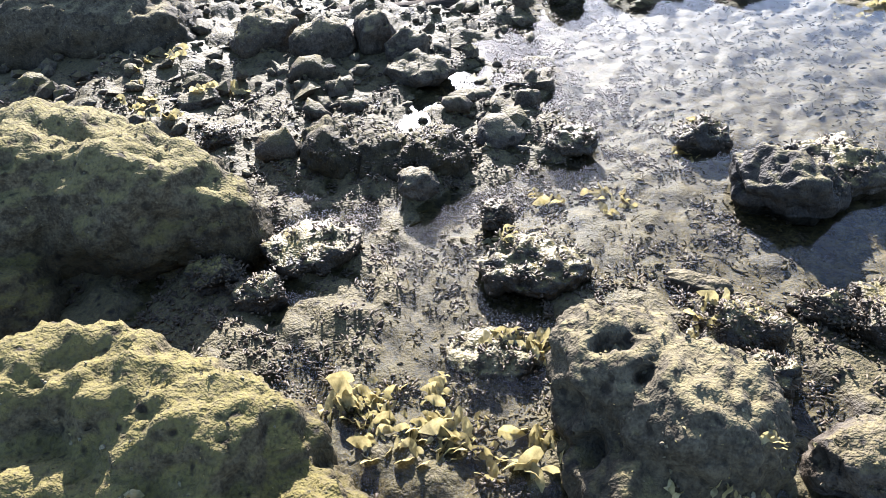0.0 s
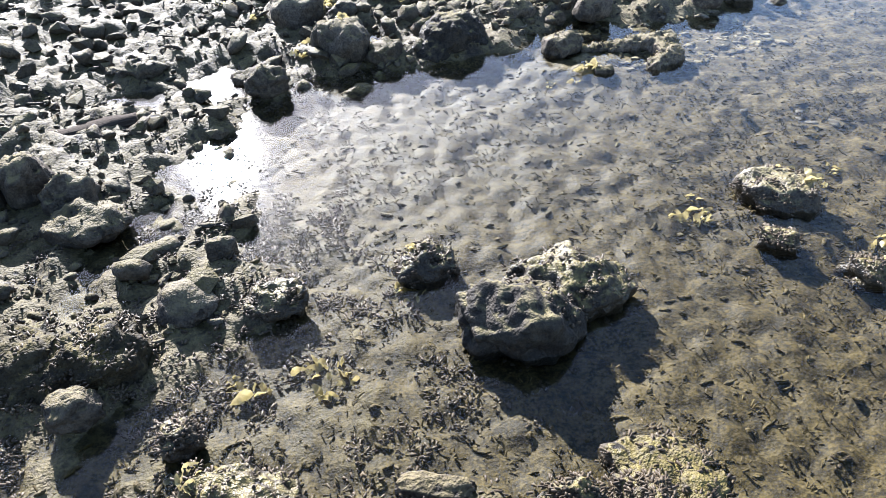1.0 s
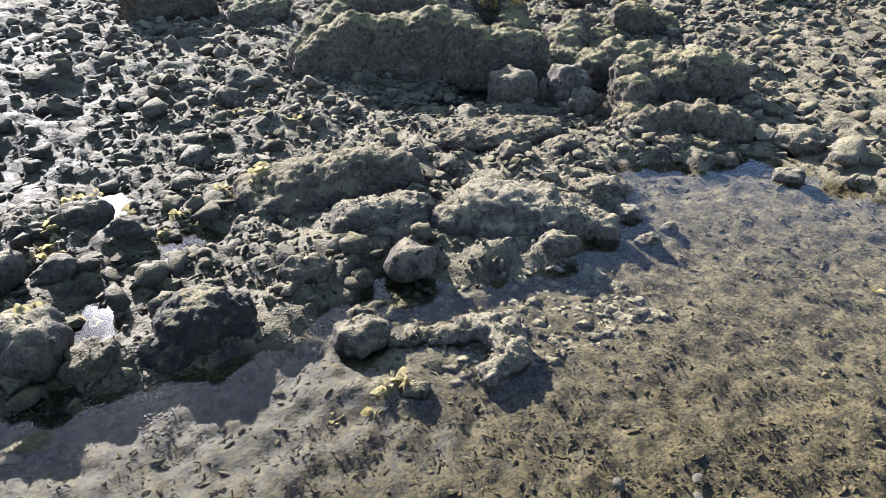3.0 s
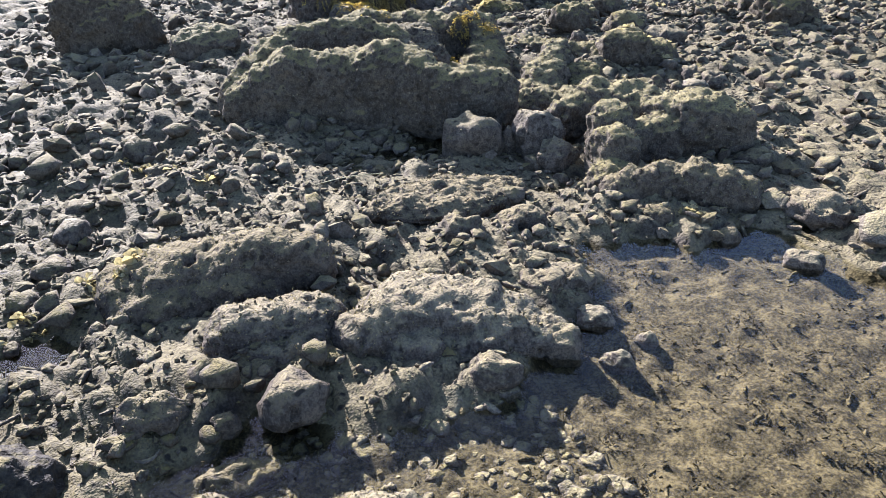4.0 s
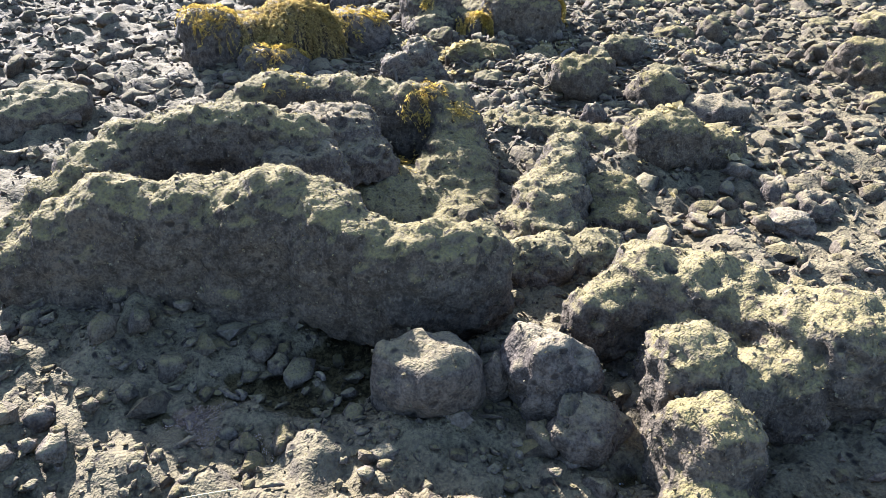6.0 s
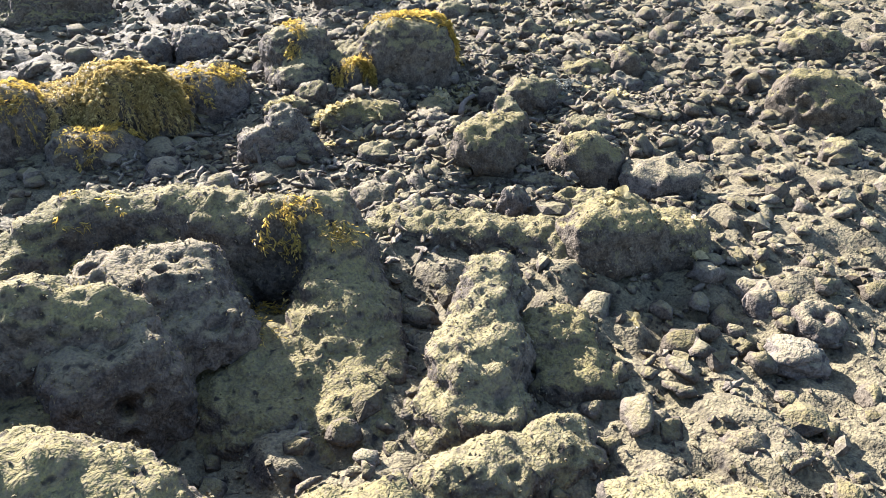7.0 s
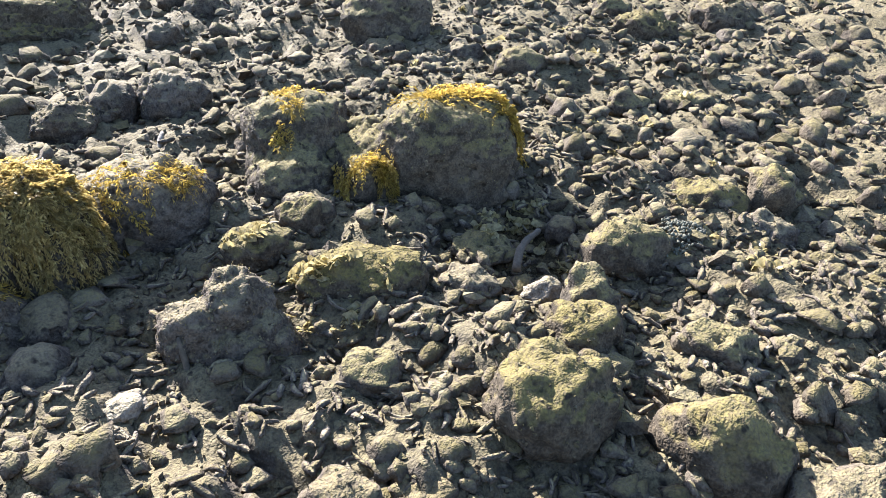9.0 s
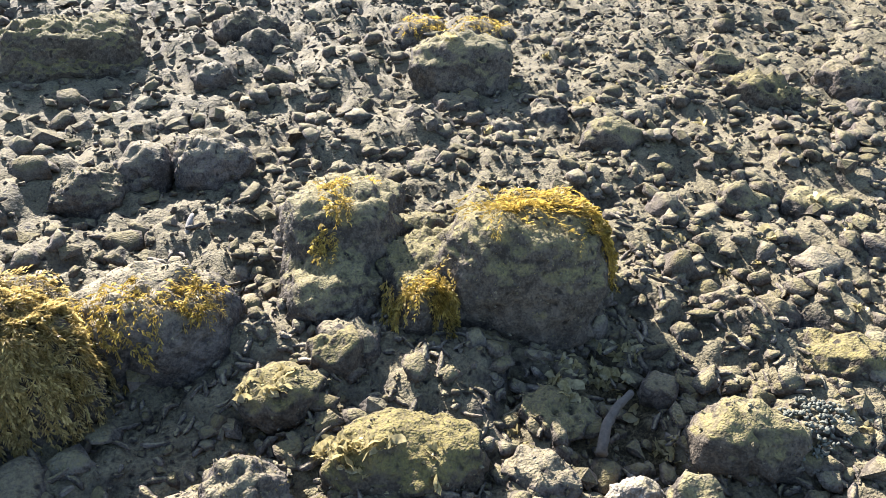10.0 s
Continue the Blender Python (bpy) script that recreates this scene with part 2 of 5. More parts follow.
def water_material():
    m, nt, b = nodes_of("pool_water")
    nt.nodes.remove(b)
    geo = nt.nodes.new("ShaderNodeNewGeometry")
    clear = nt.nodes.new("ShaderNodeBsdfTransparent")
    clear.inputs[0].default_value = (0.93, 0.94, 0.86, 1)
    gloss = nt.nodes.new("ShaderNodeBsdfGlossy")
    gloss.inputs["Roughness"].default_value = 0.075
    fres = nt.nodes.new("ShaderNodeFresnel")
    fres.inputs["IOR"].default_value = 1.25
    bp = nt.nodes.new("ShaderNodeBump")
    bp.inputs["Strength"].default_value, bp.inputs["Distance"].default_value = 0.12, 0.003
    nt.links.new(tex_noise(nt, 9.0, 3, 0.5, geo.outputs["Position"]), bp.inputs["Height"])
    nt.links.new(bp.outputs[0], gloss.inputs["Normal"])
    nt.links.new(bp.outputs[0], fres.inputs["Normal"])
    mx = nt.nodes.new("ShaderNodeMixShader")
    nt.links.new(fres.outputs[0], mx.inputs[0])
    nt.links.new(clear.outputs[0], mx.inputs[1])
    nt.links.new(gloss.outputs[0], mx.inputs[2])
    nt.links.new(mx.outputs[0], nt.nodes["Material Output"].inputs["Surface"])
    return m


mat_water = water_material()

# ---- ground ----
WATER = 0.05
SHORE = np.array([(0.42, 3.6), (0.5, 3.32), (0.5, 2.97), (0.41, 2.79), (0.35, 2.62), (0.46, 2.38), (0.3, 2.2), (0.05, 2.08), (-0.15, 2.0), (-0.25, 1.8), (-0.22, 1.5), (-0.2, 1.1),
                  (0.05, 0.85), (0.22, 1.0), (0.3, 1.5), (0.75, 1.55), (1.0, 1.2), (1.4, 0.7), (2.6, 0.9), (3.8, 1.6), (4.8, 2.7), (4.85, 3.3), (4.86, 3.75), (4.84, 4.0), (4.72, 4.15), (4.4, 4.15), (4.2, 4.28),
                  (4.1, 4.35), (3.93, 4.5), (3.82, 4.22), (3.7, 4.02), (3.45, 3.92), (3.1, 3.8), (2.75, 3.85), (2.45, 4.08), (1.95, 3.9), (1.45, 3.88),
                  (0.95, 3.92), (0.68, 3.8)])


def shore_distance(x, y):
    """Metres from the shore, positive inside the pool."""
    p = np.stack([x, y], -1)
    best, inside = np.full(len(x), 1e9), np.zeros(len(x), bool)
    for a, b in zip(SHORE, np.roll(SHORE, -1, 0)):
        ab = b - a
        t = np.clip(((p - a) @ ab) / (ab @ ab), 0, 1)
        best = np.minimum(best, np.linalg.norm(p - a - t[:, None] * ab, axis=1))
        hit = ((a[1] > y) != (b[1] > y)) & (x < (b[0] - a[0]) * (y - a[1]) / (b[1] - a[1] + 1e-12) + a[0])
        inside ^= hit
    return np.where(inside, best, -best)


def domes(x, y, cell, seed):
    """Height of stones packed side by side, one to a jittered cell, 0 to about 0.5 of the cell."""
    i, j = np.floor(x / cell).astype(int), np.floor(y / cell).astype(int)
    best = np.zeros(len(x))
    for di in (-1, 0, 1):
        for dj in (-1, 0, 1):
            k = _perm[(_perm[(i + di) & 255] + j + dj + seed) & 255]
            u, w, q = _perm[(k + 71) & 255] / 255.0, _perm[(k + 137) & 255] / 255.0, _perm[(k + 29) & 255] / 255.0
            d2 = ((x / cell - i - di - u) ** 2 * (0.7 + q) + (y / cell - j - dj - w) ** 2 * (1.7 - q))
            best = np.maximum(best, (0.22 + 0.34 * u * q + 0.1 * w) * cell * np.sqrt(np.maximum(0, 1 - d2 / (0.25 + 0.5 * q))))
    return best


def ground_z(x, y):
    x, y = np.asarray(x, float), np.asarray(y, float)
    p = np.stack([x, y, np.full_like(x, 0.37)], -1)
    d = shore_distance(x, y) + 0.12 * fbm(p * 4.0, 3)
    pool = smooth01(d / 0.24 + 0.35)
    dry = smooth01((x * 0.5 + y - 4.2) / 2.5) * 0.015
    out = 0.062 + dry + 0.06 * fbm(p * 1.6, 3) + 0.05 * fbm(p * 6.5, 3)
    turfy = 1 - 0.4 * smooth01((1.5 - x) / 0.5) * smooth01((3.7 - y) / 0.5)
    sx, sy = x + 0.05 * perlin(p * 5.0 + 9) + 0.02 * perlin(p * 17.0 + 3), y + 0.05 * perlin(p * 5.0 + 60) + 0.02 * perlin(p * 17.0 + 33)
    east = smooth01((y - 5.5) / 1.5)
    stones = np.maximum((0.85 + 0.2 * east) * domes(sx, sy, 0.17, 5), 1.05 * domes(sx + 3.0, sy + 7.0, 0.1, 60))
    stones = np.maximum(stones, 0.8 * east * domes(sx + 9.0, sy + 4.0, 0.3, 20))
    stones = np.maximum(stones, 1.2 * domes(sx + 1.7, sy + 2.0, 0.06, 90) + 0.008)
    out = out - 0.02 * turfy + turfy * (stones + 0.6 * domes(sx + 5.0, sy, 0.045, 30))
    w = np.stack([sx, sy, stones * 0.8], -1)
    out = out + turfy * (0.012 * (np.abs(perlin(w * 17.0)) - 0.15) + 0.012 * (0.5 - worley(w * 24.0, 7)))
    shallow = smooth01((1.1 - x) / 0.5) * smooth01((2.6 - y) / 0.6)
    flooded = smooth01((1.0 - np.abs(x - 0.15)) / 0.35) * smooth01((0.9 - np.abs(y - 1.45)) / 0.3)
    out = out - 0.042 * flooded
    bed = 0.01 + 0.018 * shallow + 0.018 * fbm(p * 3.0, 2) + 0.02 * fbm(p * 9.0, 3) - 0.006 + 0.5 * domes(x, y, 0.075, 40)
    out = out + 0.018 * smooth01((0.1 - x) / 0.5) * smooth01((y - 2.5) / 0.5)
    # puddles on the weedy flat
    for px, py, rx, ry in ((0.1, 2.95, 0.14, 0.13), (0.4, 3.3, 0.2, 0.26), (0.55, 4.2, 0.22, 0.16), (0.1, 4.15, 0.16, 0.1), (-0.62, 1.9, 0.2, 0.08), (1.55, 5.3, 0.12, 0.2), (1.85, 4.75, 0.16, 0.1), (1.35, 4.35, 0.1, 0.12), (1.0, 6.1, 0.2, 0.3), (4.55, 4.04, 0.22, 0.12), (4.2, 4.2, 0.14, 0.1)):
        out = out - 0.12 * np.exp(-(((x - px) / rx) ** 2 + ((y - py) / ry) ** 2))
    # low ground in front of the boulders
    for px, py, rx, ry, deep in ((6.45, 7.95, 0.42, 0.42, 0.13), (5.15, 8.35, 0.4, 0.28, 0.07), (3.72, 5.74, 0.6, 0.26, 0.09), (5.7, 5.95, 0.4, 0.3, 0.07), (4.15, 4.95, 0.3, 0.3, 0.05)):
        out = out - deep * np.exp(-(((x - px) / rx) ** 2 + ((y - py) / ry) ** 2))
    # sand bank round the islet
    bank = np.exp(-(((x - 2.3) / 0.32) ** 2 + ((y - 3.5) / 0.17) ** 2))
    bed = bed + 0.04 * bank
    return out * (1 - pool) + bed * pool


def ground_at(x, y):
    return float(ground_z(np.array([x]), np.array([y]))[0])


def steps(start, stop, first, grow, most):
    """Marks from start to stop whose gaps grow from first to most."""
    got, gap = [start], first
    while abs(got[-1] - start) < abs(stop - start):
        got.append(got[-1] + math.copysign(gap, stop - start))
        gap = min(gap * grow, most)
    return got[1:]


def build_ground():
    """One sheet, laid out along the walk (u) and across it (v), finest where the walk passes."""
    gu = np.concatenate([[-400, -60, -12], np.arange(-0.6, 10.6, 0.02), steps(10.6, 16.5, 0.02, 1.02, 0.07), [19, 26, 80, 400]])
    gv = np.concatenate([[-400, -60, -9], steps(-1.3, -6.0, 0.02, 1.03, 0.07)[::-1], np.arange(-1.3, 2.1, 0.02), steps(2.1, 8.5, 0.02, 1.015, 0.065), [11, 20, 70, 400]])
    uu, vv = np.meshgrid(gu, gv)
    u, v = uu.ravel(), vv.ravel()
    x, y = 0.635 * u - 0.772 * v, 0.772 * u + 0.635 * v
    near = (u > -0.7) & (u < 17) & (v > -6.2) & (v < 8.7)
    z = np.full(len(u), 0.08)
    z[near] = ground_z(x[near], y[near])
    # the rough part runs out into the plain flat
    inner = smooth01((u + 0.6) / 0.2) * smooth01((16.5 - u) / 0.8) * smooth01((v + 6.0) / 0.6) * smooth01((8.5 - v) / 0.6)
    z = 0.08 + (z - 0.08) * inner
    nu, nv = len(gu), len(gv)
    i = (np.arange(nv - 1)[:, None] * nu + np.arange(nu - 1)[None, :]).ravel()
    f = np.stack([i, i + 1, i + 1 + nu, i + nu], -1)
    ob = new("ground", mesh_from("ground", np.stack([x, y, z], -1), f, mat_ground))
    return tagged(ob, "silty reef flat of grey-brown rubble with an olive sandy pool bed", "ground", kind="structure")


build_ground()


def build_water():
    x = np.linspace(-3.2, 5.3, 3)
    y = np.linspace(-0.5, 7.0, 3)
    xx, yy = np.meshgrid(x, y)
    v = np.stack([xx.ravel(), yy.ravel(), np.full(9, WATER)], -1)
    f = [[r * 3 + c, r * 3 + c + 1, r * 3 + c + 4, r * 3 + c + 3] for r in (0, 1) for c in (0, 1)]
    ob = new("water", mesh_from("water", v, f, mat_water))
    ob.visible_shadow = False  # daylight reaches the bed
    return tagged(ob, "clear still shallow tide pool water reflecting pale sky", "water", kind="structure")


build_water()


# ---- rocks ----
def roughen(v, n, seed, size, amp=1.0, pits=0, pit_size=0.05):
    """Lumps, ledges and crumbs on a rock of that size in metres; pits are pressed in along the normals."""
    r = np.random.default_rng(seed)
    s = r.uniform(0, 90, 3)
    low = 0.14 * size * fbm(v * (1.9 / size) + s, 3)
    mid = 0.05 * size ** 0.6 * fbm(v * (6.0 / size ** 0.6) + s, 3) + 0.07 * size ** 0.6 * (np.abs(perlin(v * (4.5 / size ** 0.6) + s)) - 0.16)
    w = v + 0.014 * np.stack([perlin(v * 14 + s), perlin(v * 14 + s + 40), perlin(v * 14 + s + 80)], -1)
    crumb = 0.02 * (0.5 - worley(w * 19, seed % 50)) + 0.0125 * (0.5 - worley(w * 44, seed % 50 + 3)) + 0.01 * perlin(v * 32 + s) + r.normal(0, 0.0012, len(v))
    d = amp * (low + mid) + min(1.0, 0.55 + size) * crumb
    for k in range(pits):
        c = v[r.integers(len(v))]
        rad = pit_size * r.uniform(0.45, 1.25)
        q = np.linalg.norm(v - c, axis=1) / rad
        d = d - rad * r.uniform(0.6, 1.1) * (1 - smooth01(q * 1.15 - 0.1)) + 0.12 * rad * np.exp(-((q - 1.05) / 0.25) ** 2)
    return v + n * d[:, None]


def boulder(lumps, material, label, seed, voxel=0.022, amp=1.0, pits=10, pit_size=0.05, size=0.45, name="boulder", hollows=(), box=0.74):
    """One big rock: lumps (x, y, z, rx, ry, rz, yaw degrees) grown together and weathered."""
    sv, sf = ico(4)
    boxy = np.sign(sv) * np.abs(sv) ** box
    vs, fs = [], []
    for k, (x, y, z, rx, ry, rz, yaw) in enumerate(lumps):
        vs.append((boxy * (rx, ry, rz)) @ turn_z(radians(yaw)).T + (x, y, z))
        fs.append(sf + k * len(sv))
    raw = new("raw", mesh_from("raw", np.concatenate(vs), np.concatenate(fs), material))
    mod = raw.modifiers.new("grow", "REMESH")
    mod.mode, mod.voxel_size = "VOXEL", voxel
    dg = bpy.context.evaluated_depsgraph_get()
    me = bpy.data.meshes.new_from_object(raw.evaluated_get(dg))
    old = raw.data
    bpy.data.objects.remove(raw)
    bpy.data.meshes.remove(old)
    me.name = name
    v, n = mesh_arrays(me)
    e = np.empty(len(me.edges) * 2, np.int32)
    me.edges.foreach_get("vertices", e)
    e = e.reshape(-1, 2)
    deg = np.bincount(e.ravel(), minlength=len(v))[:, None]
    for k in range(4):
        acc = np.zeros_like(v)
        np.add.at(acc, e[:, 0], v[e[:, 1]])
        np.add.at(acc, e[:, 1], v[e[:, 0]])
        v = 0.4 * v + 0.6 * acc / np.maximum(deg, 1)
    me.vertices.foreach_set("co", v.astype(np.float32).ravel())
    me.update()
    v, n = mesh_arrays(me)
    v = roughen(v, n, seed, size, amp, pits, pit_size)
    for x, y, z, rad in hollows:  # big worn holes, going in and down
        q = np.linalg.norm((v - (x, y, z)) * (1, 1, 0.8), axis=1) / rad
        v = v + (1 - smooth01(q * 1.3 - 0.3))[:, None] * (np.array((0, 0.5, -0.6)) - 0.7 * n) * rad * 1.2
    base = np.array([v[:, 0].mean(), v[:, 1].mean(), 0.03])
    me.vertices.foreach_set("co", (v - base).astype(np.float32).ravel())
    me.polygons.foreach_set("use_smooth", np.full(len(me.polygons), True))
    me.materials.clear()
    me.materials.append(material)
    me.update()
    ob = new(name, me)
    ob.location = base
    return tagged(ob, label, "rock")


KINDS = {
    "b": (mat_bare, "grey-brown silt-coated reef rock embedded in rubble"),
    "h": (mat_pale, "pale grey pitted limestone rock lying on rubble"),
    "d": (mat_dark, "dark brown pitted rock standing in the pool"),
    "s": (mat_smooth, "smooth pale stone lying on rubble"),
    "m": (mat_algae_sunlit, "reef rock with yellow-green algal film, tinted as if sunlit, on top"),
    "w": (mat_wet, "dark wet rock overgrown with brown turf weed"),
}
ROCKS = []  # plan: x, y, half width, top
WET = []  # stones that carry weed: x, y, width
_templates = {}


def rock_mesh(kind, variant, level):
    key = (kind, variant, level)
    if key not in _templates:
        v, f = ico(level)
        r = np.random.default_rng(100 + variant)
        # a few broken faces, then weathering
        for k in range(5):
            a = r.normal(size=3)
            a /= np.linalg.norm(a)
            cut = r.uniform(0.62, 0.9)
            over = np.maximum(v @ a - cut, 0)
            v = v - 0.8 * over[:, None] * a
        n = v / np.linalg.norm(v, axis=1)[:, None]
        holes = {"h": 12, "m": 5, "w": 7}.get(kind, 3) if level > 2 else 0
        v = roughen(v * 0.15, n, 200 + variant, 0.3, 1.15 if kind != "w" else 1.6, holes, 0.035) / 0.15
        _templates[key] = mesh_from("rock", v, f, KINDS[kind][0])
    return _templates[key]


def single_mesh(kind, w, d, h):
    """A weathered stone of its own, with relief at true size."""
    seed = 500 + len(ROCKS)
    r = np.random.default_rng(seed)
    v, f = ico(6 if w > 0.7 else 5 if w > 0.34 else 4)
    v = v * (1 + 0.3 * fbm(v * 0.9 + r.uniform(0, 50, 3), 2))[:, None]
    for k in range(7):
        a = r.normal(size=3)
        a /= np.linalg.norm(a)
        v = v - 0.65 * np.maximum(v @ a - r.uniform(0.7, 1.0), 0)[:, None] * a
    v[:, 2] = np.sign(v[:, 2]) * np.abs(v[:, 2]) ** 0.85
    v = v * (0.5 * w, 0.5 * d, 0.68 * h)
    n = v / np.array((w, d, h)) ** 2
    n /= np.linalg.norm(n, axis=1)[:, None]
    holes = {"h": 20, "d": 30, "m": 12, "w": 8}.get(kind, 12)
    size = min(w, d, 1.6 * h)
    v = roughen(v, n, seed, size, {"w": 1.2, "d": 1.1}.get(kind, 0.85), holes, 0.03 if w < 0.4 else 0.04)
    return mesh_from("rock", v, f, KINDS[kind][0])


def rock(x, y, w, d, h, yaw, kind, label="", group="", level=0):
    """A single stone: width, depth, height over the ground, sunk a little into it."""
    variant = int(rng.integers(6))
    z = min(ground_at(x, y), 0.07)
    if not level and w > 0.2:
        ob = new("rock", single_mesh(kind, w, d, h))
    else:
        ob = new("rock", rock_mesh(kind, variant, level or (4 if w > 0.1 else 3)))
        ob.scale = (0.52 * w, 0.52 * d, 0.68 * h)
    ob.location = (x, y, z + 0.34 * h)
    ob.rotation_euler = (0, 0, radians(yaw + rng.uniform(-12, 12) + (180 if variant % 2 else 0)))
    ROCKS.append((x, y, 0.5 * w, z + h))
    if kind == "w":
        WET.append((x, y, w))
    return tagged(ob, label or KINDS[kind][1], "rock", group)


def ridge(crest, step=0.07):
    """Lumps along a crest line of (x, y, top, half width)."""
    got = []
    for a, b in zip(crest, crest[1:]):
        way = math.degrees(math.atan2(b[1] - a[1], b[0] - a[0]))
        n = max(1, round(math.dist(a[:2], b[:2]) / step))
        for k in range(n + (b is crest[-1])):
            x, y, top, half = (p + (q - p) * k / n for p, q in zip(a, b))
            top += 0.018 + rng.uniform(-0.012, 0.012)
            got.append((x, y, top * 0.52, max(0.08, step * 1.6), half * rng.uniform(0.85, 1.1), top * 0.48, way))
    return got


# boulders of the first stretch
boulder([(-1.5, 2.02, 0.16, 0.5, 0.32, 0.34, 10), (-1.1, 1.98, 0.18, 0.33, 0.24, 0.27, -10), (-0.85, 1.93, 0.14, 0.22, 0.15, 0.18, -25), (-1.38, 1.62, 0.08, 0.16, 0.14, 0.14, 0)],
        mat_olive, "large overhanging reef boulder with yellow-green algae on its back", 11, 0.016, 1.0, 12, 0.05)
boulder([(-1.0, 1.08, 0.12, 0.42, 0.18, 0.28, 0), (-0.68, 1.0, 0.12, 0.34, 0.18, 0.27, -18), (-1.0, 0.86, 0.08, 0.4, 0.22, 0.24, 0), (-0.66, 0.78, 0.08, 0.34, 0.2, 0.22, -20), (-0.42, 0.76, 0.06, 0.22, 0.18, 0.2, -25)],
        mat_olive, "broad low boulder crusted with yellow-green algae and small holes", 12, 0.013, 0.9, 16, 0.04)
boulder([(0.37, 1.1, 0.12, 0.17, 0.19, 0.22, 0), (0.5, 0.95, 0.12, 0.19, 0.18, 0.21, 0), (0.42, 0.85, 0.05, 0.22, 0.15, 0.16, 0)],
        mat_brown, "rounded brown boulder with two deep dark hollows", 13, 0.011, 0.75, 6, 0.05, 0.36, hollows=[(0.33, 1.08, 0.28, 0.06), (0.39, 1.0, 0.26, 0.065), (0.35, 1.2, 0.27, 0.05)])
boulder([(-2.0, 3.85, 0.05, 0.62, 0.42, 0.36, 8), (-1.55, 3.72, 0.03, 0.3, 0.3, 0.25, 0)], mat_brown, "large shaded reef boulder on the weedy flat", 14, 0.022, 1.0, 8)

# long double-crested boulder beyond the pool
boulder(ridge([(3.1, 6.62, 0.3, 0.15), (3.24, 6.56, 0.42, 0.16), (3.4, 6.47, 0.52, 0.15), (3.53, 6.35, 0.48, 0.15), (3.65, 6.39, 0.48, 0.15), (3.74, 6.25, 0.49, 0.15), (3.85, 6.17, 0.54, 0.16), (3.95, 6.05, 0.54, 0.16),
               (3.99, 5.93, 0.47, 0.16), (4.13, 5.8, 0.43, 0.14), (4.25, 5.76, 0.42, 0.14), (4.38, 5.74, 0.39, 0.12)])
        + [(3.3, 6.42, 0.05, 0.24, 0.1, 0.16, -32), (3.75, 6.14, 0.08, 0.24, 0.1, 0.18, -32), (4.2, 5.8, 0.05, 0.2, 0.08, 0.16, -20)]
        + ridge([(3.12, 6.7, 0.32, 0.16), (3.26, 6.76, 0.42, 0.16), (3.42, 6.84, 0.5, 0.14), (3.54, 6.88, 0.54, 0.13), (3.75, 6.88, 0.55, 0.13), (3.98, 6.79, 0.54, 0.13), (4.12, 6.7, 0.49, 0.12)], 0.09)
        + ridge([(3.98, 7.3, 0.4, 0.14), (4.12, 7.38, 0.44, 0.13), (4.31, 7.44, 0.44, 0.13), (4.5, 7.35, 0.43, 0.13), (4.63, 7.18, 0.44, 0.13), (4.72, 7.03, 0.42, 0.13), (4.92, 6.88, 0.43, 0.13)], 0.09)
        + ridge([(4.9, 6.78, 0.36, 0.14), (4.8, 6.6, 0.25, 0.17), (4.68, 6.42, 0.17, 0.19), (4.58, 6.25, 0.11, 0.17)], 0.1)
        + [(3.7, 6.62, -0.02, 0.4, 0.2, 0.36, -15), (4.45, 6.6, -0.06, 0.28, 0.34, 0.28, 0), (4.3, 7.05, 0.0, 0.36, 0.3, 0.34, 0), (3.7, 7.1, 0.0, 0.36, 0.22, 0.34, 0)],
        mat_algae_sunlit, "long double-crested reef boulder with algae-lit ridges and a shaded face", 21, 0.0135, 0.75, 26, 0.04, 0.3, box=0.75)
boulder([(4.3, 6.88, 0.14, 0.25, 0.17, 0.31, -25), (4.1, 6.64, 0.12, 0.18, 0.17, 0.31, 0), (4.34, 6.7, 0.08, 0.2, 0.13, 0.28, -15), (4.14, 6.84, 0.12, 0.14, 0.14, 0.32, 0)],
        mat_pale, "pale crumbling reef rock riddled with deep hollows", 41, 0.0105, 0.55, 44, 0.035, 0.22, box=0.42,
        hollows=[(4.2, 6.86, 0.26, 0.085), (4.4, 6.7, 0.28, 0.055), (4.31, 6.62, 0.2, 0.05), (4.1, 6.5, 0.3, 0.05), (4.33, 6.8, 0.42, 0.045), (4.25, 6.78, 0.42, 0.035), (4.4, 6.84, 0.43, 0.028), (4.18, 6.95, 0.43, 0.04)])
boulder(ridge([(2.24, 4.92, 0.19, 0.15), (2.45, 4.87, 0.23, 0.17), (2.65, 4.8, 0.27, 0.15), (2.8, 4.71, 0.27, 0.1)], 0.1) + [(2.28, 4.76, 0.0, 0.2, 0.12, 0.17, -10), (2.55, 4.7, 0.0, 0.2, 0.12, 0.2, -15)],
        mat_pale, "long pale slab of reef rock with a weed patch", 42, 0.013, 0.7, 14, 0.03, 0.22, box=0.7)
boulder([(2.55, 4.42, 0.05, 0.17, 0.13, 0.16, -15), (2.72, 4.36, 0.05, 0.14, 0.13, 0.17, -35), (2.62, 4.29, 0.0, 0.2, 0.11, 0.14, -25)], mat_pale, "pale rounded slab of pitted reef rock", 44, 0.0115, 0.8, 16, 0.025, 0.25, box=0.7)
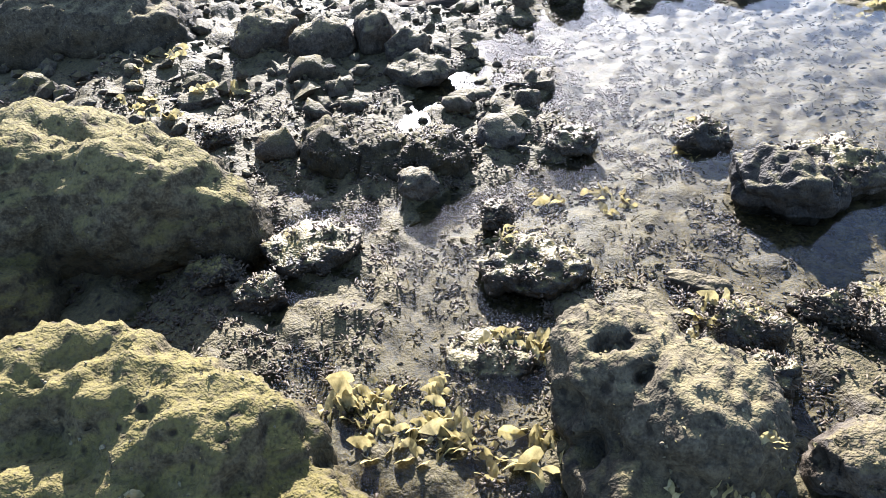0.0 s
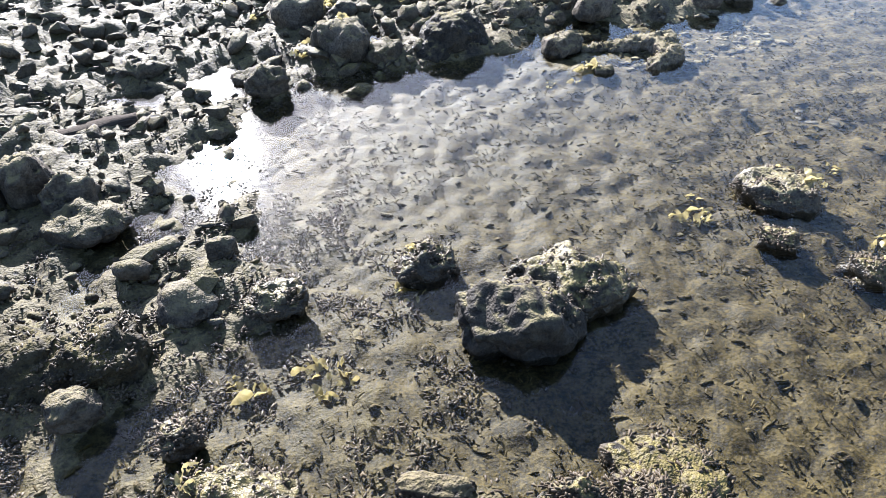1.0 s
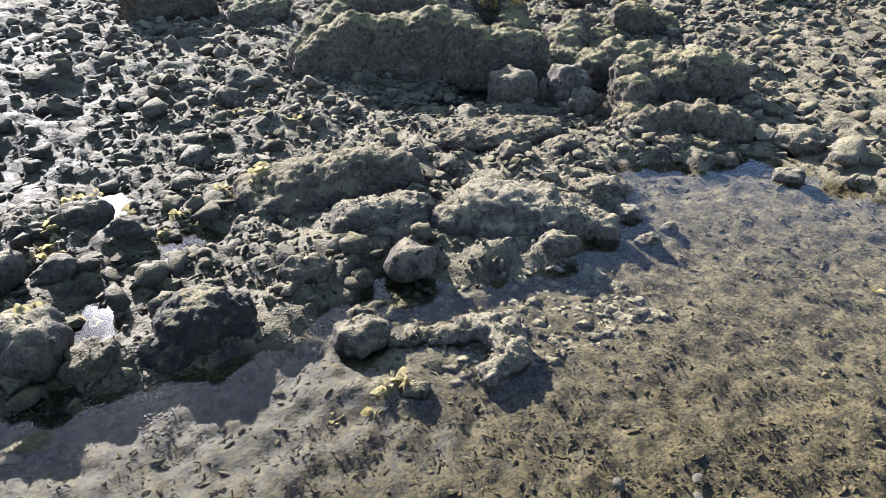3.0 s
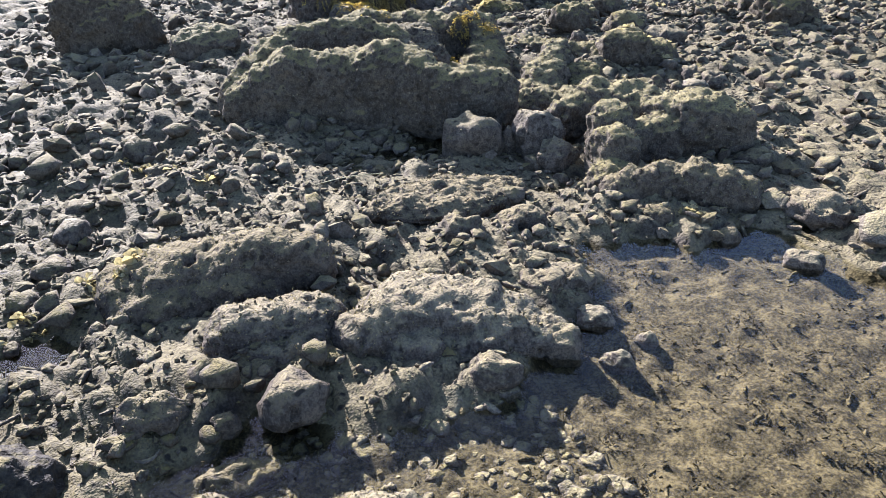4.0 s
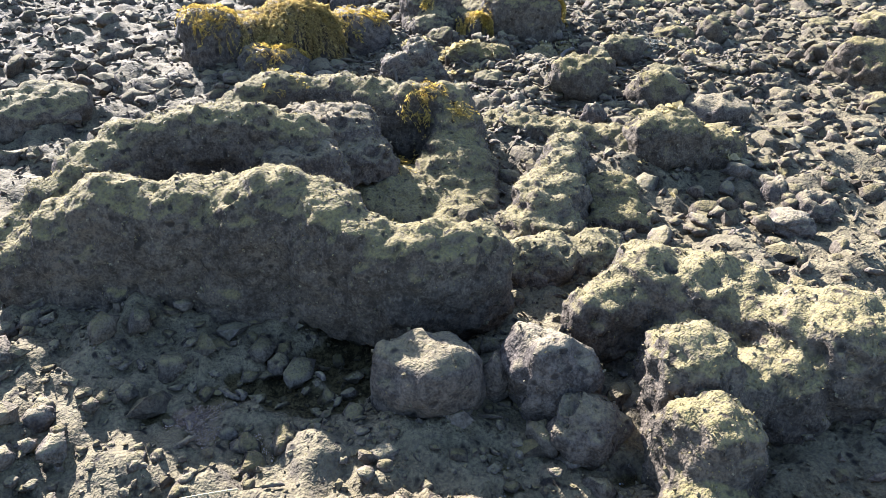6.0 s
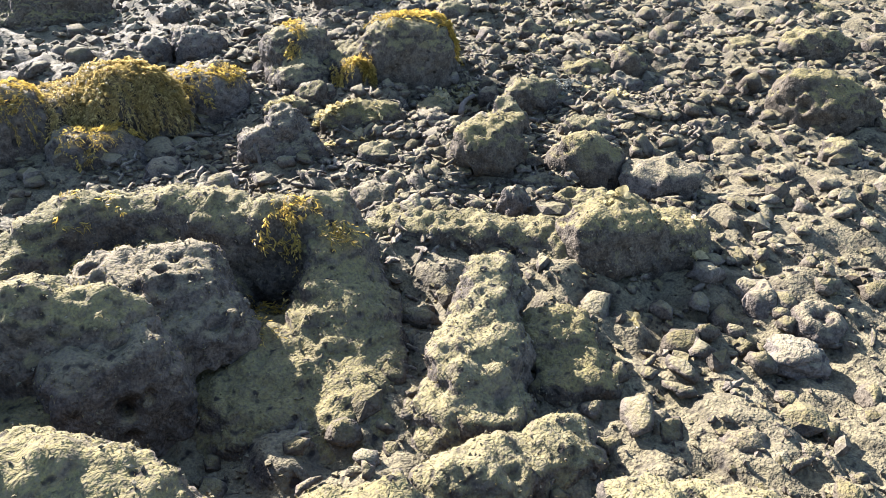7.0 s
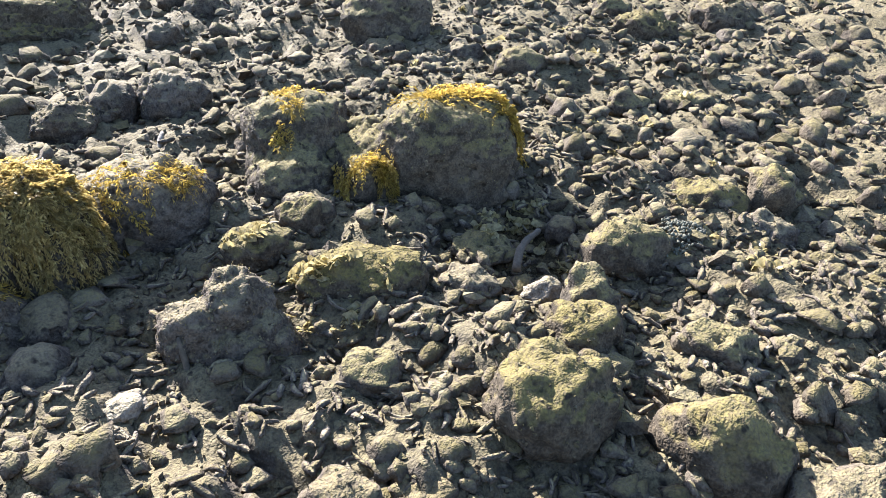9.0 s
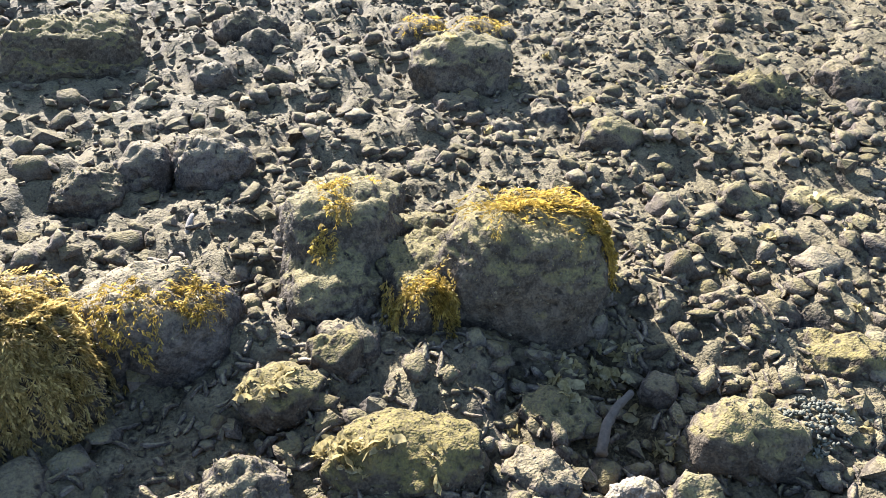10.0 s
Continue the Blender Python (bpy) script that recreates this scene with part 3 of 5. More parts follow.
boulder(ridge([(2.92, 4.2, 0.17, 0.12), (3.08, 4.25, 0.2, 0.14), (3.25, 4.14, 0.19, 0.15), (3.4, 3.98, 0.13, 0.12)], 0.09) + [(3.0, 4.08, 0.0, 0.14, 0.12, 0.15, 0), (3.22, 4.0, 0.0, 0.14, 0.1, 0.13, -30)],
        mat_pale, "broad low slab of pale crumbling reef rock by the pool", 45, 0.0115, 0.85, 20, 0.025, 0.25, box=0.7)
boulder([(5.25, 8.06, 0.07, 0.13, 0.11, 0.18, -15), (5.38, 8.06, 0.1, 0.11, 0.11, 0.24, -35), (5.44, 7.97, 0.04, 0.11, 0.1, 0.17, -35), (5.33, 7.95, 0.02, 0.12, 0.08, 0.16, -20)], mat_bare, "angular grey-brown rock standing on coral rubble", 43, 0.0105, 0.9, 12, 0.022, 0.25, box=0.9)
# ledges and humps behind it
boulder(ridge([(5.16, 7.05, 0.14, 0.1), (5.31, 6.98, 0.18, 0.12), (5.47, 6.8, 0.2, 0.13), (5.6, 6.62, 0.18, 0.12), (5.68, 6.46, 0.18, 0.11)], 0.08), mat_algae_sunlit, "long low ledge of reef rock with algal crust", 25, 0.0115, 0.9, 8, 0.03, 0.3, box=0.75)
boulder([(5.8, 6.33, 0.08, 0.19, 0.16, 0.25, -25), (5.97, 6.22, 0.04, 0.16, 0.14, 0.2, -30)], mat_algae_sunlit, "domed reef rock with a notched algae-lit edge", 26, 0.012, 0.7, 8, 0.03, 0.3, box=0.62)
boulder(ridge([(5.2, 6.33, 0.32, 0.1), (5.08, 6.23, 0.29, 0.13), (4.93, 6.1, 0.22, 0.16), (4.8, 5.98, 0.12, 0.17)], 0.09), mat_algae_sunlit,
        "wedge-shaped spur of algae-dusted rock", 27, 0.011, 0.8, 6, 0.025, 0.3, box=0.8)
boulder([(5.26, 6.1, 0.08, 0.15, 0.11, 0.15, -35), (5.2, 5.96, 0.05, 0.16, 0.12, 0.12, -35)], mat_algae_sunlit, "squat block of reef rock with crumbly silt coat", 28, 0.012, 0.7, 3, 0.03, 0.3)
boulder([(4.7, 5.84, 0.08, 0.18, 0.12, 0.13, -20), (4.92, 5.78, 0.07, 0.14, 0.12, 0.12, -20)], mat_algae_sunlit, "low lumpy rock between two boulders", 29, 0.013, 0.9, 5, 0.03, 0.3)
# weedy mound of the first stretch
boulder([(-0.44, 2.42, 0.06, 0.12, 0.17, 0.13, 0), (-0.28, 2.4, 0.04, 0.12, 0.12, 0.13, 0), (-0.05, 2.3, 0.05, 0.13, 0.12, 0.13, 0), (-0.2, 2.27, 0.02, 0.15, 0.11, 0.09, 0)], mat_brown, "lumpy dark mound of wet reef rock", 30, 0.012, 1.1, 10, 0.04, 0.3)

# knobbly group at the pool's end
boulder(ridge([(4.64, 5.4, 0.27, 0.12), (4.81, 5.4, 0.36, 0.15), (4.93, 5.25, 0.35, 0.15), (4.98, 5.07, 0.31, 0.15), (5.05, 4.9, 0.37, 0.17), (5.17, 4.78, 0.34, 0.14)], 0.09)
        + [(4.6, 5.0, 0.14, 0.13, 0.12, 0.25, -20), (4.72, 5.12, 0.08, 0.15, 0.13, 0.2, -30), (4.8, 4.92, 0.08, 0.14, 0.12, 0.22, -30)],
        mat_algae_sunlit, "broad knobbly reef boulder with flat algae-covered top", 22, 0.0125, 0.7, 22, 0.035, 0.35, box=0.7)
boulder([(4.49, 4.84, 0.13, 0.13, 0.13, 0.21, 0), (4.4, 4.74, 0.05, 0.13, 0.12, 0.17, 0)], mat_algae_sunlit, "upright rounded pillar of reef rock", 23, 0.011, 0.6, 6, 0.025, 0.3)
boulder(ridge([(4.36, 4.62, 0.17, 0.1), (4.5, 4.54, 0.25, 0.11), (4.63, 4.44, 0.25, 0.11), (4.78, 4.33, 0.19, 0.1)], 0.08) + [(4.35, 4.38, 0.0, 0.1, 0.08, 0.14, -30), (4.52, 4.32, -0.03, 0.16, 0.1, 0.12, -30), (4.66, 4.23, -0.04, 0.12, 0.09, 0.1, -30)], mat_bare,
        "low flat-topped rock at the pool edge", 24, 0.0105, 0.6, 8, 0.025, 0.3, box=0.92)

boulder([(1.74, 4.04, 0.05, 0.19, 0.17, 0.18, -10), (1.62, 3.99, 0.03, 0.13, 0.12, 0.12, 0)], mat_dark, "dark rounded rock at the pool edge", 53, 0.0105, 0.8, 10, 0.02, 0.25, box=0.95)
# low crusts that just break the pool's surface
boulder(ridge([(2.5, 3.57, 0.07, 0.045), (2.6, 3.56, 0.09, 0.06), (2.67, 3.47, 0.1, 0.075), (2.63, 3.36, 0.085, 0.06), (2.54, 3.32, 0.06, 0.05)], 0.05), mat_bare, "low ragged crust of reef rock just above the water", 51, 0.008, 0.9, 12, 0.018, 0.12, box=0.85)
boulder(ridge([(2.36, 3.63, 0.06, 0.035), (2.48, 3.6, 0.07, 0.04)], 0.05), mat_bare, "narrow ragged crust of reef rock just above the water", 52, 0.008, 0.8, 4, 0.015, 0.1, box=0.85)

# stones one by one
rock(0.23, 1.64, 0.35, 0.26, 0.10, -8, "w")
rock(1.11, 1.96, 0.37, 0.3, 0.17, -29, "d", "dark brown pitted rock standing in the clear pool")
rock(0.97, 2.33, 0.22, 0.17, 0.11, -23, "w")
rock(0.73, 1.29, 0.28, 0.22, 0.13, -29, "w", "weedy rock beside the brown boulder")
rock(0.75, 1.12, 0.13, 0.12, 0.13, -34, "w")
rock(0.99, 1.37, 0.14, 0.11, 0.10, -36, "w")
rock(1.13, 1.30, 0.15, 0.14, 0.13, -41, "w")
rock(0.71, 1.53, 0.20, 0.08, 0.05, -25, "h")
rock(0.08, 1.32, 0.27, 0.20, 0.06, -4, "w")
rock(-0.46, 1.81, 0.34, 0.26, 0.08, 14, "w")
rock(-0.76, 1.68, 0.17, 0.13, 0.08, 24, "w")
rock(-0.60, 1.60, 0.16, 0.13, 0.10, 20, "w")
rock(-0.12, 2.10, 0.15, 0.12, 0.09, 3, "b")
rock(-0.10, 3.04, 0.31, 0.24, 0.09, 2, "b")
rock(-0.87, 3.49, 0.37, 0.29, 0.20, 14, "b")
rock(-0.55, 3.33, 0.32, 0.25, 0.18, 9, "b")
rock(-0.31, 3.36, 0.20, 0.20, 0.20, 5, "b")
rock(-0.15, 3.22, 0.21, 0.16, 0.14, 2, "b")
rock(0.14, 1.90, 0.11, 0.10, 0.09, -4, "w")
rock(-1.08, 2.92, 0.19, 0.15, 0.07, 20, "b")
rock(-0.91, 2.51, 0.12, 0.12, 0.10, 20, "w")
rock(-1.94, 3.16, 0.20, 0.15, 0.11, 31, "m")
rock(0.47, 2.34, 0.22, 0.17, 0.06, -11, "w")
rock(0.85, 0.86, 0.26, 0.20, 0.17, -44, "h")
rock(0.72, 3.91, 0.22, 0.17, 0.12, -5, "b")
rock(0.66, 4.14, 0.18, 0.14, 0.1, -4, "b")
rock(1.17, 4.14, 0.28, 0.27, 0.19, -11, "b")
rock(0.15, 4.42, 0.26, 0.20, 0.09, 4, "b")
rock(2.27, 2.18, 0.30, 0.23, 0.10, -48, "w")
rock(2.08, 1.95, 0.13, 0.10, 0.08, -49, "w")
rock(2.23, 1.71, 0.17, 0.13, 0.10, -57, "w")
rock(1.34, 2.03, 0.41, 0.30, 0.14, -31, "w")
rock(1.23, 1.35, 0.30, 0.22, 0.05, -44, "w")
rock(2.22, 3.71, 0.24, 0.18, 0.10, -24, "b")
rock(2.32, 3.87, 0.33, 0.13, 0.05, -24, "b")
rock(2.36, 4.03, 0.09, 0.07, 0.07, -23, "b")
rock(3.17, 3.83, 0.17, 0.13, 0.1, -40, "b")
rock(3.61, 4.17, 0.2, 0.16, 0.1, -42, "h")
rock(3.46, 3.87, 0.18, 0.14, 0.13, -44, "b")
rock(4.64, 3.82, 0.16, 0.12, 0.09, -56, "h")
rock(1.15, 4.21, 0.28, 0.21, 0.18, 3, "b")
rock(1.35, 4.01, 0.21, 0.16, 0.09, -1, "b")
rock(1.04, 4.70, 0.30, 0.29, 0.22, 5, "b")
rock(1.29, 4.67, 0.19, 0.15, 0.11, 0, "b")
rock(1.57, 4.85, 0.17, 0.14, 0.13, -5, "b")
rock(2.17, 4.15, 0.21, 0.16, 0.12, -19, "b")
rock(1.45, 6.70, 0.27, 0.21, 0.14, -2, "b")
rock(1.22, 5.14, 0.36, 0.28, 0.12, 1, "b")
rock(2.27, 3.37, 0.1, 0.07, 0.05, -20, "b")
rock(4.03, 5.46, 0.34, 0.27, 0.22, -30, "b")
rock(4.34, 5.28, 0.29, 0.28, 0.24, -38, "h")
rock(4.33, 5.10, 0.21, 0.20, 0.15, -39, "h")
rock(4.21, 5.38, 0.10, 0.10, 0.15, -34, "b")
rock(3.6, 5.0, 0.78, 0.4, 0.1, -26, "h", "low lumpy crust of pale reef rock")
rock(3.69, 4.17, 0.24, 0.18, 0.08, -42, "h")
rock(3.51, 4.67, 0.19, 0.18, 0.14, -29, "b")
rock(4.90, 4.21, 0.14, 0.11, 0.10, -60, "b")
rock(4.99, 4.02, 0.34, 0.26, 0.11, -65, "h")
rock(3.67, 3.94, 0.14, 0.11, 0.07, -47, "b")
rock(3.77, 3.77, 0.08, 0.07, 0.06, -54, "b")
rock(3.61, 3.73, 0.11, 0.09, 0.07, -52, "b")
rock(2.76, 4.70, 0.15, 0.12, 0.08, -9, "b")
rock(2.48, 5.32, 0.23, 0.18, 0.05, 0, "b")
rock(2.49, 5.93, 0.22, 0.17, 0.07, 0, "b")
rock(2.57, 8.95, 0.75, 0.71, 0.54, -1, "m")
rock(3.22, 8.31, 0.58, 0.45, 0.25, -8, "m")
rock(5.84, 8.56, 0.25, 0.19, 0.15, -27, "b")
rock(5.83, 8.05, 0.5, 0.34, 0.16, -30, "m")
rock(5.96, 7.20, 0.37, 0.35, 0.27, -42, "m")
rock(6.27, 6.84, 0.34, 0.26, 0.23, -53, "m")
rock(6.40, 6.56, 0.34, 0.3, 0.16, -59, "b")
rock(5.99, 6.65, 0.27, 0.21, 0.12, -52, "m")
rock(6.37, 7.71, 0.15, 0.12, 0.1, -41, "s")
rock(6.15, 7.85, 0.22, 0.17, 0.09, -37, "b")
rock(6.69, 7.71, 0.24, 0.23, 0.18, -45, "m")
rock(6.43, 7.56, 0.21, 0.19, 0.17, -45, "m")
rock(6.27, 7.41, 0.28, 0.24, 0.17, -40, "m")
rock(6.6, 7.13, 0.26, 0.21, 0.14, -50, "m")
rock(5.63, 7.61, 0.19, 0.19, 0.14, -32, "m")
rock(5.35, 7.26, 0.23, 0.18, 0.13, -30, "b")
rock(5.57, 7.20, 0.20, 0.16, 0.10, -36, "b")
rock(5.77, 6.81, 0.14, 0.13, 0.16, -46, "b")
rock(7.50, 7.63, 0.25, 0.24, 0.21, -54, "m")
rock(7.34, 7.50, 0.21, 0.17, 0.10, -54, "b")
rock(7.62, 6.47, 0.54, 0.41, 0.29, -70, "m")
rock(8.55, 7.02, 0.42, 0.32, 0.23, -68, "m")
rock(7.21, 6.16, 0.19, 0.19, 0.15, -73, "m")
rock(5.77, 5.58, 0.19, 0.15, 0.09, -78, "b")
rock(6.89, 6.27, 0.17, 0.13, 0.09, -69, "b")
rock(5.20, 11.63, 0.80, 0.62, 0.21, -9, "m")
rock(5.71, 9.94, 0.37, 0.29, 0.22, -18, "b")
rock(5.17, 11.71, 0.91, 0.68, 0.35, 2, "m")
rock(7.25, 10.43, 0.64, 0.48, 0.31, -28, "m")
rock(8.68, 9.48, 0.40, 0.31, 0.20, -52, "m")
rock(9.29, 9.37, 0.40, 0.31, 0.18, -58, "b")
rock(7.57, 9.38, 0.31, 0.24, 0.19, -42, "m")
rock(7.12, 9.71, 0.21, 0.16, 0.14, -32, "b")
rock(8.81, 9.92, 0.27, 0.21, 0.17, -49, "m")
rock(5.18, 9.96, 0.36, 0.28, 0.16, 3, "b")
rock(5.42, 10.07, 0.28, 0.27, 0.20, -2, "b")
rock(5.70, 10.04, 0.34, 0.26, 0.20, -7, "b")
rock(6.35, 11.77, 0.48, 0.37, 0.23, -12, "b")
rock(6.35, 11.49, 0.33, 0.26, 0.16, -12, "b")
rock(5.95, 11.07, 0.25, 0.19, 0.15, -8, "b")
rock(7.09, 10.15, 0.27, 0.21, 0.10, -28, "b")
rock(7.43, 9.80, 0.26, 0.20, 0.13, -36, "b")
rock(7.72, 8.69, 0.24, 0.19, 0.12, -53, "m")
rock(7.99, 8.50, 0.30, 0.23, 0.13, -58, "m")
rock(7.13, 8.19, 0.17, 0.13, 0.11, -54, "b")
rock(7.26, 8.06, 0.19, 0.14, 0.12, -58, "b")
rock(7.28, 7.76, 0.34, 0.26, 0.15, -65, "m")
rock(6.75, 7.67, 0.28, 0.21, 0.18, -60, "m")
rock(5.81, 8.53, 0.20, 0.19, 0.17, -16, "m")
rock(5.60, 8.44, 0.28, 0.21, 0.15, -10, "m")
rock(5.95, 8.37, 0.15, 0.11, 0.06, -22, "m")
rock(6.34, 8.05, 0.26, 0.20, 0.07, -41, "m")
rock(1.13, 3.77, 0.17, 0.13, 0.06, 5, "b")
rock(1.44, 5.1, 0.24, 0.2, 0.14, 0, "b")
rock(8.42, 7.36, 0.3, 0.24, 0.13, -60, "m")
rock(7.05, 6.75, 0.22, 0.18, 0.12, -60, "b")
rock(4.97, 7.93, 0.17, 0.12, 0.06, -20, "s", "flat grey stone slab on coral rubble")

# boulders that carry golden weed
WEEDED = [
    boulder([(6.52, 8.58, 0.16, 0.31, 0.26, 0.31, -35), (6.25, 8.75, 0.1, 0.2, 0.18, 0.2, 0), (6.18, 8.62, 0.08, 0.16, 0.13, 0.2, 20), (6.3, 8.98, 0.08, 0.16, 0.12, 0.2, 0)], mat_algae_sunlit, "tall rounded boulder with golden rockweed on its crown", 31, 0.014, 0.8, 8, 0.05),
    boulder([(6.02, 9.05, 0.12, 0.24, 0.22, 0.3, -20), (5.9, 8.82, 0.06, 0.18, 0.2, 0.2, 0), (6.15, 9.3, 0.1, 0.2, 0.2, 0.2, 0)], mat_algae_sunlit, "sloping reef boulder with tufts of golden rockweed", 32, 0.015, 0.9, 6, 0.04),
    boulder([(4.86, 8.84, 0.16, 0.24, 0.28, 0.29, 0), (4.6, 8.92, 0.12, 0.26, 0.24, 0.27, 0), (4.96, 8.7, 0.12, 0.15, 0.15, 0.23, 0)], mat_bare, "boulder draped in hanging golden-brown rockweed", 33, 0.016, 0.7, 3),
    boulder([(4.3, 8.9, 0.14, 0.2, 0.22, 0.34, 0)], mat_bare, "dark boulder with a fringe of golden rockweed", 34, 0.016, 0.8, 3),
    boulder([(5.3, 8.9, 0.1, 0.27, 0.21, 0.26, -10)], mat_bare, "squat boulder capped with golden rockweed", 35, 0.015, 0.8, 4, 0.04),
    boulder([(7.41, 11.3, 0.06, 0.2, 0.15, 0.17, 0), (7.72, 11.05, 0.05, 0.27, 0.2, 0.16, 0)], mat_bare, "far low boulder with golden weed along its crest", 36, 0.022, 0.8, 3),
    boulder([(4.58, 8.56, 0.06, 0.22, 0.17, 0.22, -10)], mat_bare, "low dark boulder with a golden weed fringe", 37, 0.015, 0.8, 4, 0.04),
]

# ---- weeds ----
from mathutils.bvhtree import BVHTree


def tree_of(ob):
    me = ob.data
    return BVHTree.FromPolygons([ob.location + q.co for q in me.vertices], [p.vertices[:] for p in me.polygons])


def rockweed(ob, patches, label, seed, length=0.18, material=None):
    """Strands of golden weed lying on a rock and hanging from it. patches: x, y, radius, strands, drift x, drift y."""
    r = random.Random(seed)
    tree = tree_of(ob)
    vs, fs = [], []

    def leaf(p, along, side, size, up):
        k = len(vs)
        a, b = along * size, side * size * 0.12
        vs.extend([p, p + a * 0.55 + b + up * 0.2 * size, p + a, p + a * 0.45 - b])
        fs.append((k, k + 1, k + 2, k + 3))

    base = ob.location.copy()
    w = new("rockweed")
    w.empty_display_size = 0.05
    w.location = base
    for px, py, rad, count, dx, dy in patches:
        vs.clear()
        fs.clear()
        for k in range(count):
            a, q = r.uniform(0, 6.283), rad * math.sqrt(r.random())
            hit = tree.ray_cast(Vector((px + q * math.cos(a), py + q * math.sin(a), 2)), Vector((0, 0, -1)))
            if hit[0] is None:
                continue
            p, n = hit[0], hit[1]
            way = Vector((dx + r.gauss(0, 0.45), dy + r.gauss(0, 0.45), -0.25)).normalized()
            lift = r.uniform(0.006, 0.028)
            steps = int(length * r.uniform(0.5, 1.25) / 0.014)
            for s in range(steps):
                near, n, _, dist = tree.find_nearest(p)
                if near is None:
                    break
                if n.z > 0.05:
                    way = (way + Vector((r.gauss(0, 0.2), r.gauss(0, 0.2), -0.18)))
                    way = (way - n * way.dot(n)).normalized()
                    p = near + n * lift
                else:
                    way = (way * 0.5 + Vector((r.gauss(0, 0.12), r.gauss(0, 0.12), -1))).normalized()
                side = way.cross(n)
                side = side.normalized() if side.length > 1e-4 else Vector((1, 0, 0))
                for sgn in (1, -1):
                    d = (way * 0.8 + side * sgn * r.uniform(0.12, 0.6) + n * r.uniform(-0.1, 0.45)).normalized()
                    leaf(p, d, d.cross(n).normalized() if d.cross(n).length > 1e-3 else side, r.uniform(0.012, 0.026), n)
                p = p + way * 0.014
                if p.z < 0.06:
                    break
        if not fs:
            continue
        tuft = new("weed_tuft", mesh_from("weed_tuft", [(q - base)[:] for q in vs], fs, material or mat_gold, False))
        tuft.parent = w
        tuft["kind"] = "stuff"
    return tagged(w, label, "seaweed")


rockweed(WEEDED[0], [(6.6, 8.68, 0.13, 80, 0.5, -0.2), (6.76, 8.5, 0.09, 130, 1.0, -0.35), (6.5, 8.64, 0.07, 40, 0.0, -0.6)], "golden rockweed draped over the boulder crown and side", 1, 0.24)
rockweed(WEEDED[0], [(6.17, 8.57, 0.07, 110, -0.1, -0.9), (6.06, 8.64, 0.05, 40, -0.3, -0.8)], "thick golden rockweed tuft hanging from a ledge", 9, 0.13)
rockweed(WEEDED[1], [(5.9, 8.9, 0.045, 26, -0.3, -0.7), (5.99, 8.98, 0.045, 26, -0.4, -0.5), (6.02, 9.09, 0.05, 30, -0.5, -0.3), (6.15, 9.2, 0.04, 14, 0.4, -0.3)], "small tufts of golden rockweed on a sloping rock", 2, 0.08)
rockweed(WEEDED[2], [(4.86, 8.78, 0.2, 280, 0.1, -0.8), (4.6, 8.84, 0.2, 160, 0.0, -0.8), (4.98, 8.75, 0.14, 180, 0.7, -0.6)], "long golden-brown rockweed hanging down the boulder", 3, 0.36, mat_drape)
rockweed(WEEDED[3], [(4.3, 8.86, 0.16, 110, 0.0, -0.8)], "fringe of golden rockweed along a rock edge", 4, 0.16)
rockweed(WEEDED[4], [(5.22, 8.82, 0.12, 80, -0.1, -0.8), (5.42, 8.84, 0.08, 50, 0.4, -0.6)], "bushy golden rockweed hanging from the rock cap", 5, 0.11)
rockweed(WEEDED[6], [(4.55, 8.5, 0.11, 70, 0.0, -0.8), (4.7, 8.52, 0.07, 30, 0.4, -0.6)], "golden rockweed fringe on a low front boulder", 8, 0.09)
rockweed(WEEDED[5], [(7.41, 11.28, 0.14, 60, 0.0, -0.8), (7.72, 11.0, 0.2, 90, 0.0, -0.8)], "golden weed along a far crest", 6, 0.12)
ridge = next(o for o in scene.objects if o.get("label", "").startswith("long double-crested"))
rockweed(ridge, [(4.66, 6.84, 0.09, 55, 0.3, -0.6), (4.8, 6.88, 0.07, 45, 0.2, -0.7), (4.5, 6.66, 0.05, 30, 0.3, -0.6), (4.88, 6.75, 0.05, 25, 0.3, -0.6), (4.3, 7.3, 0.12, 25, 0.0, -0.6)], "orange-gold weed tufts on the rock crest", 7, 0.07)


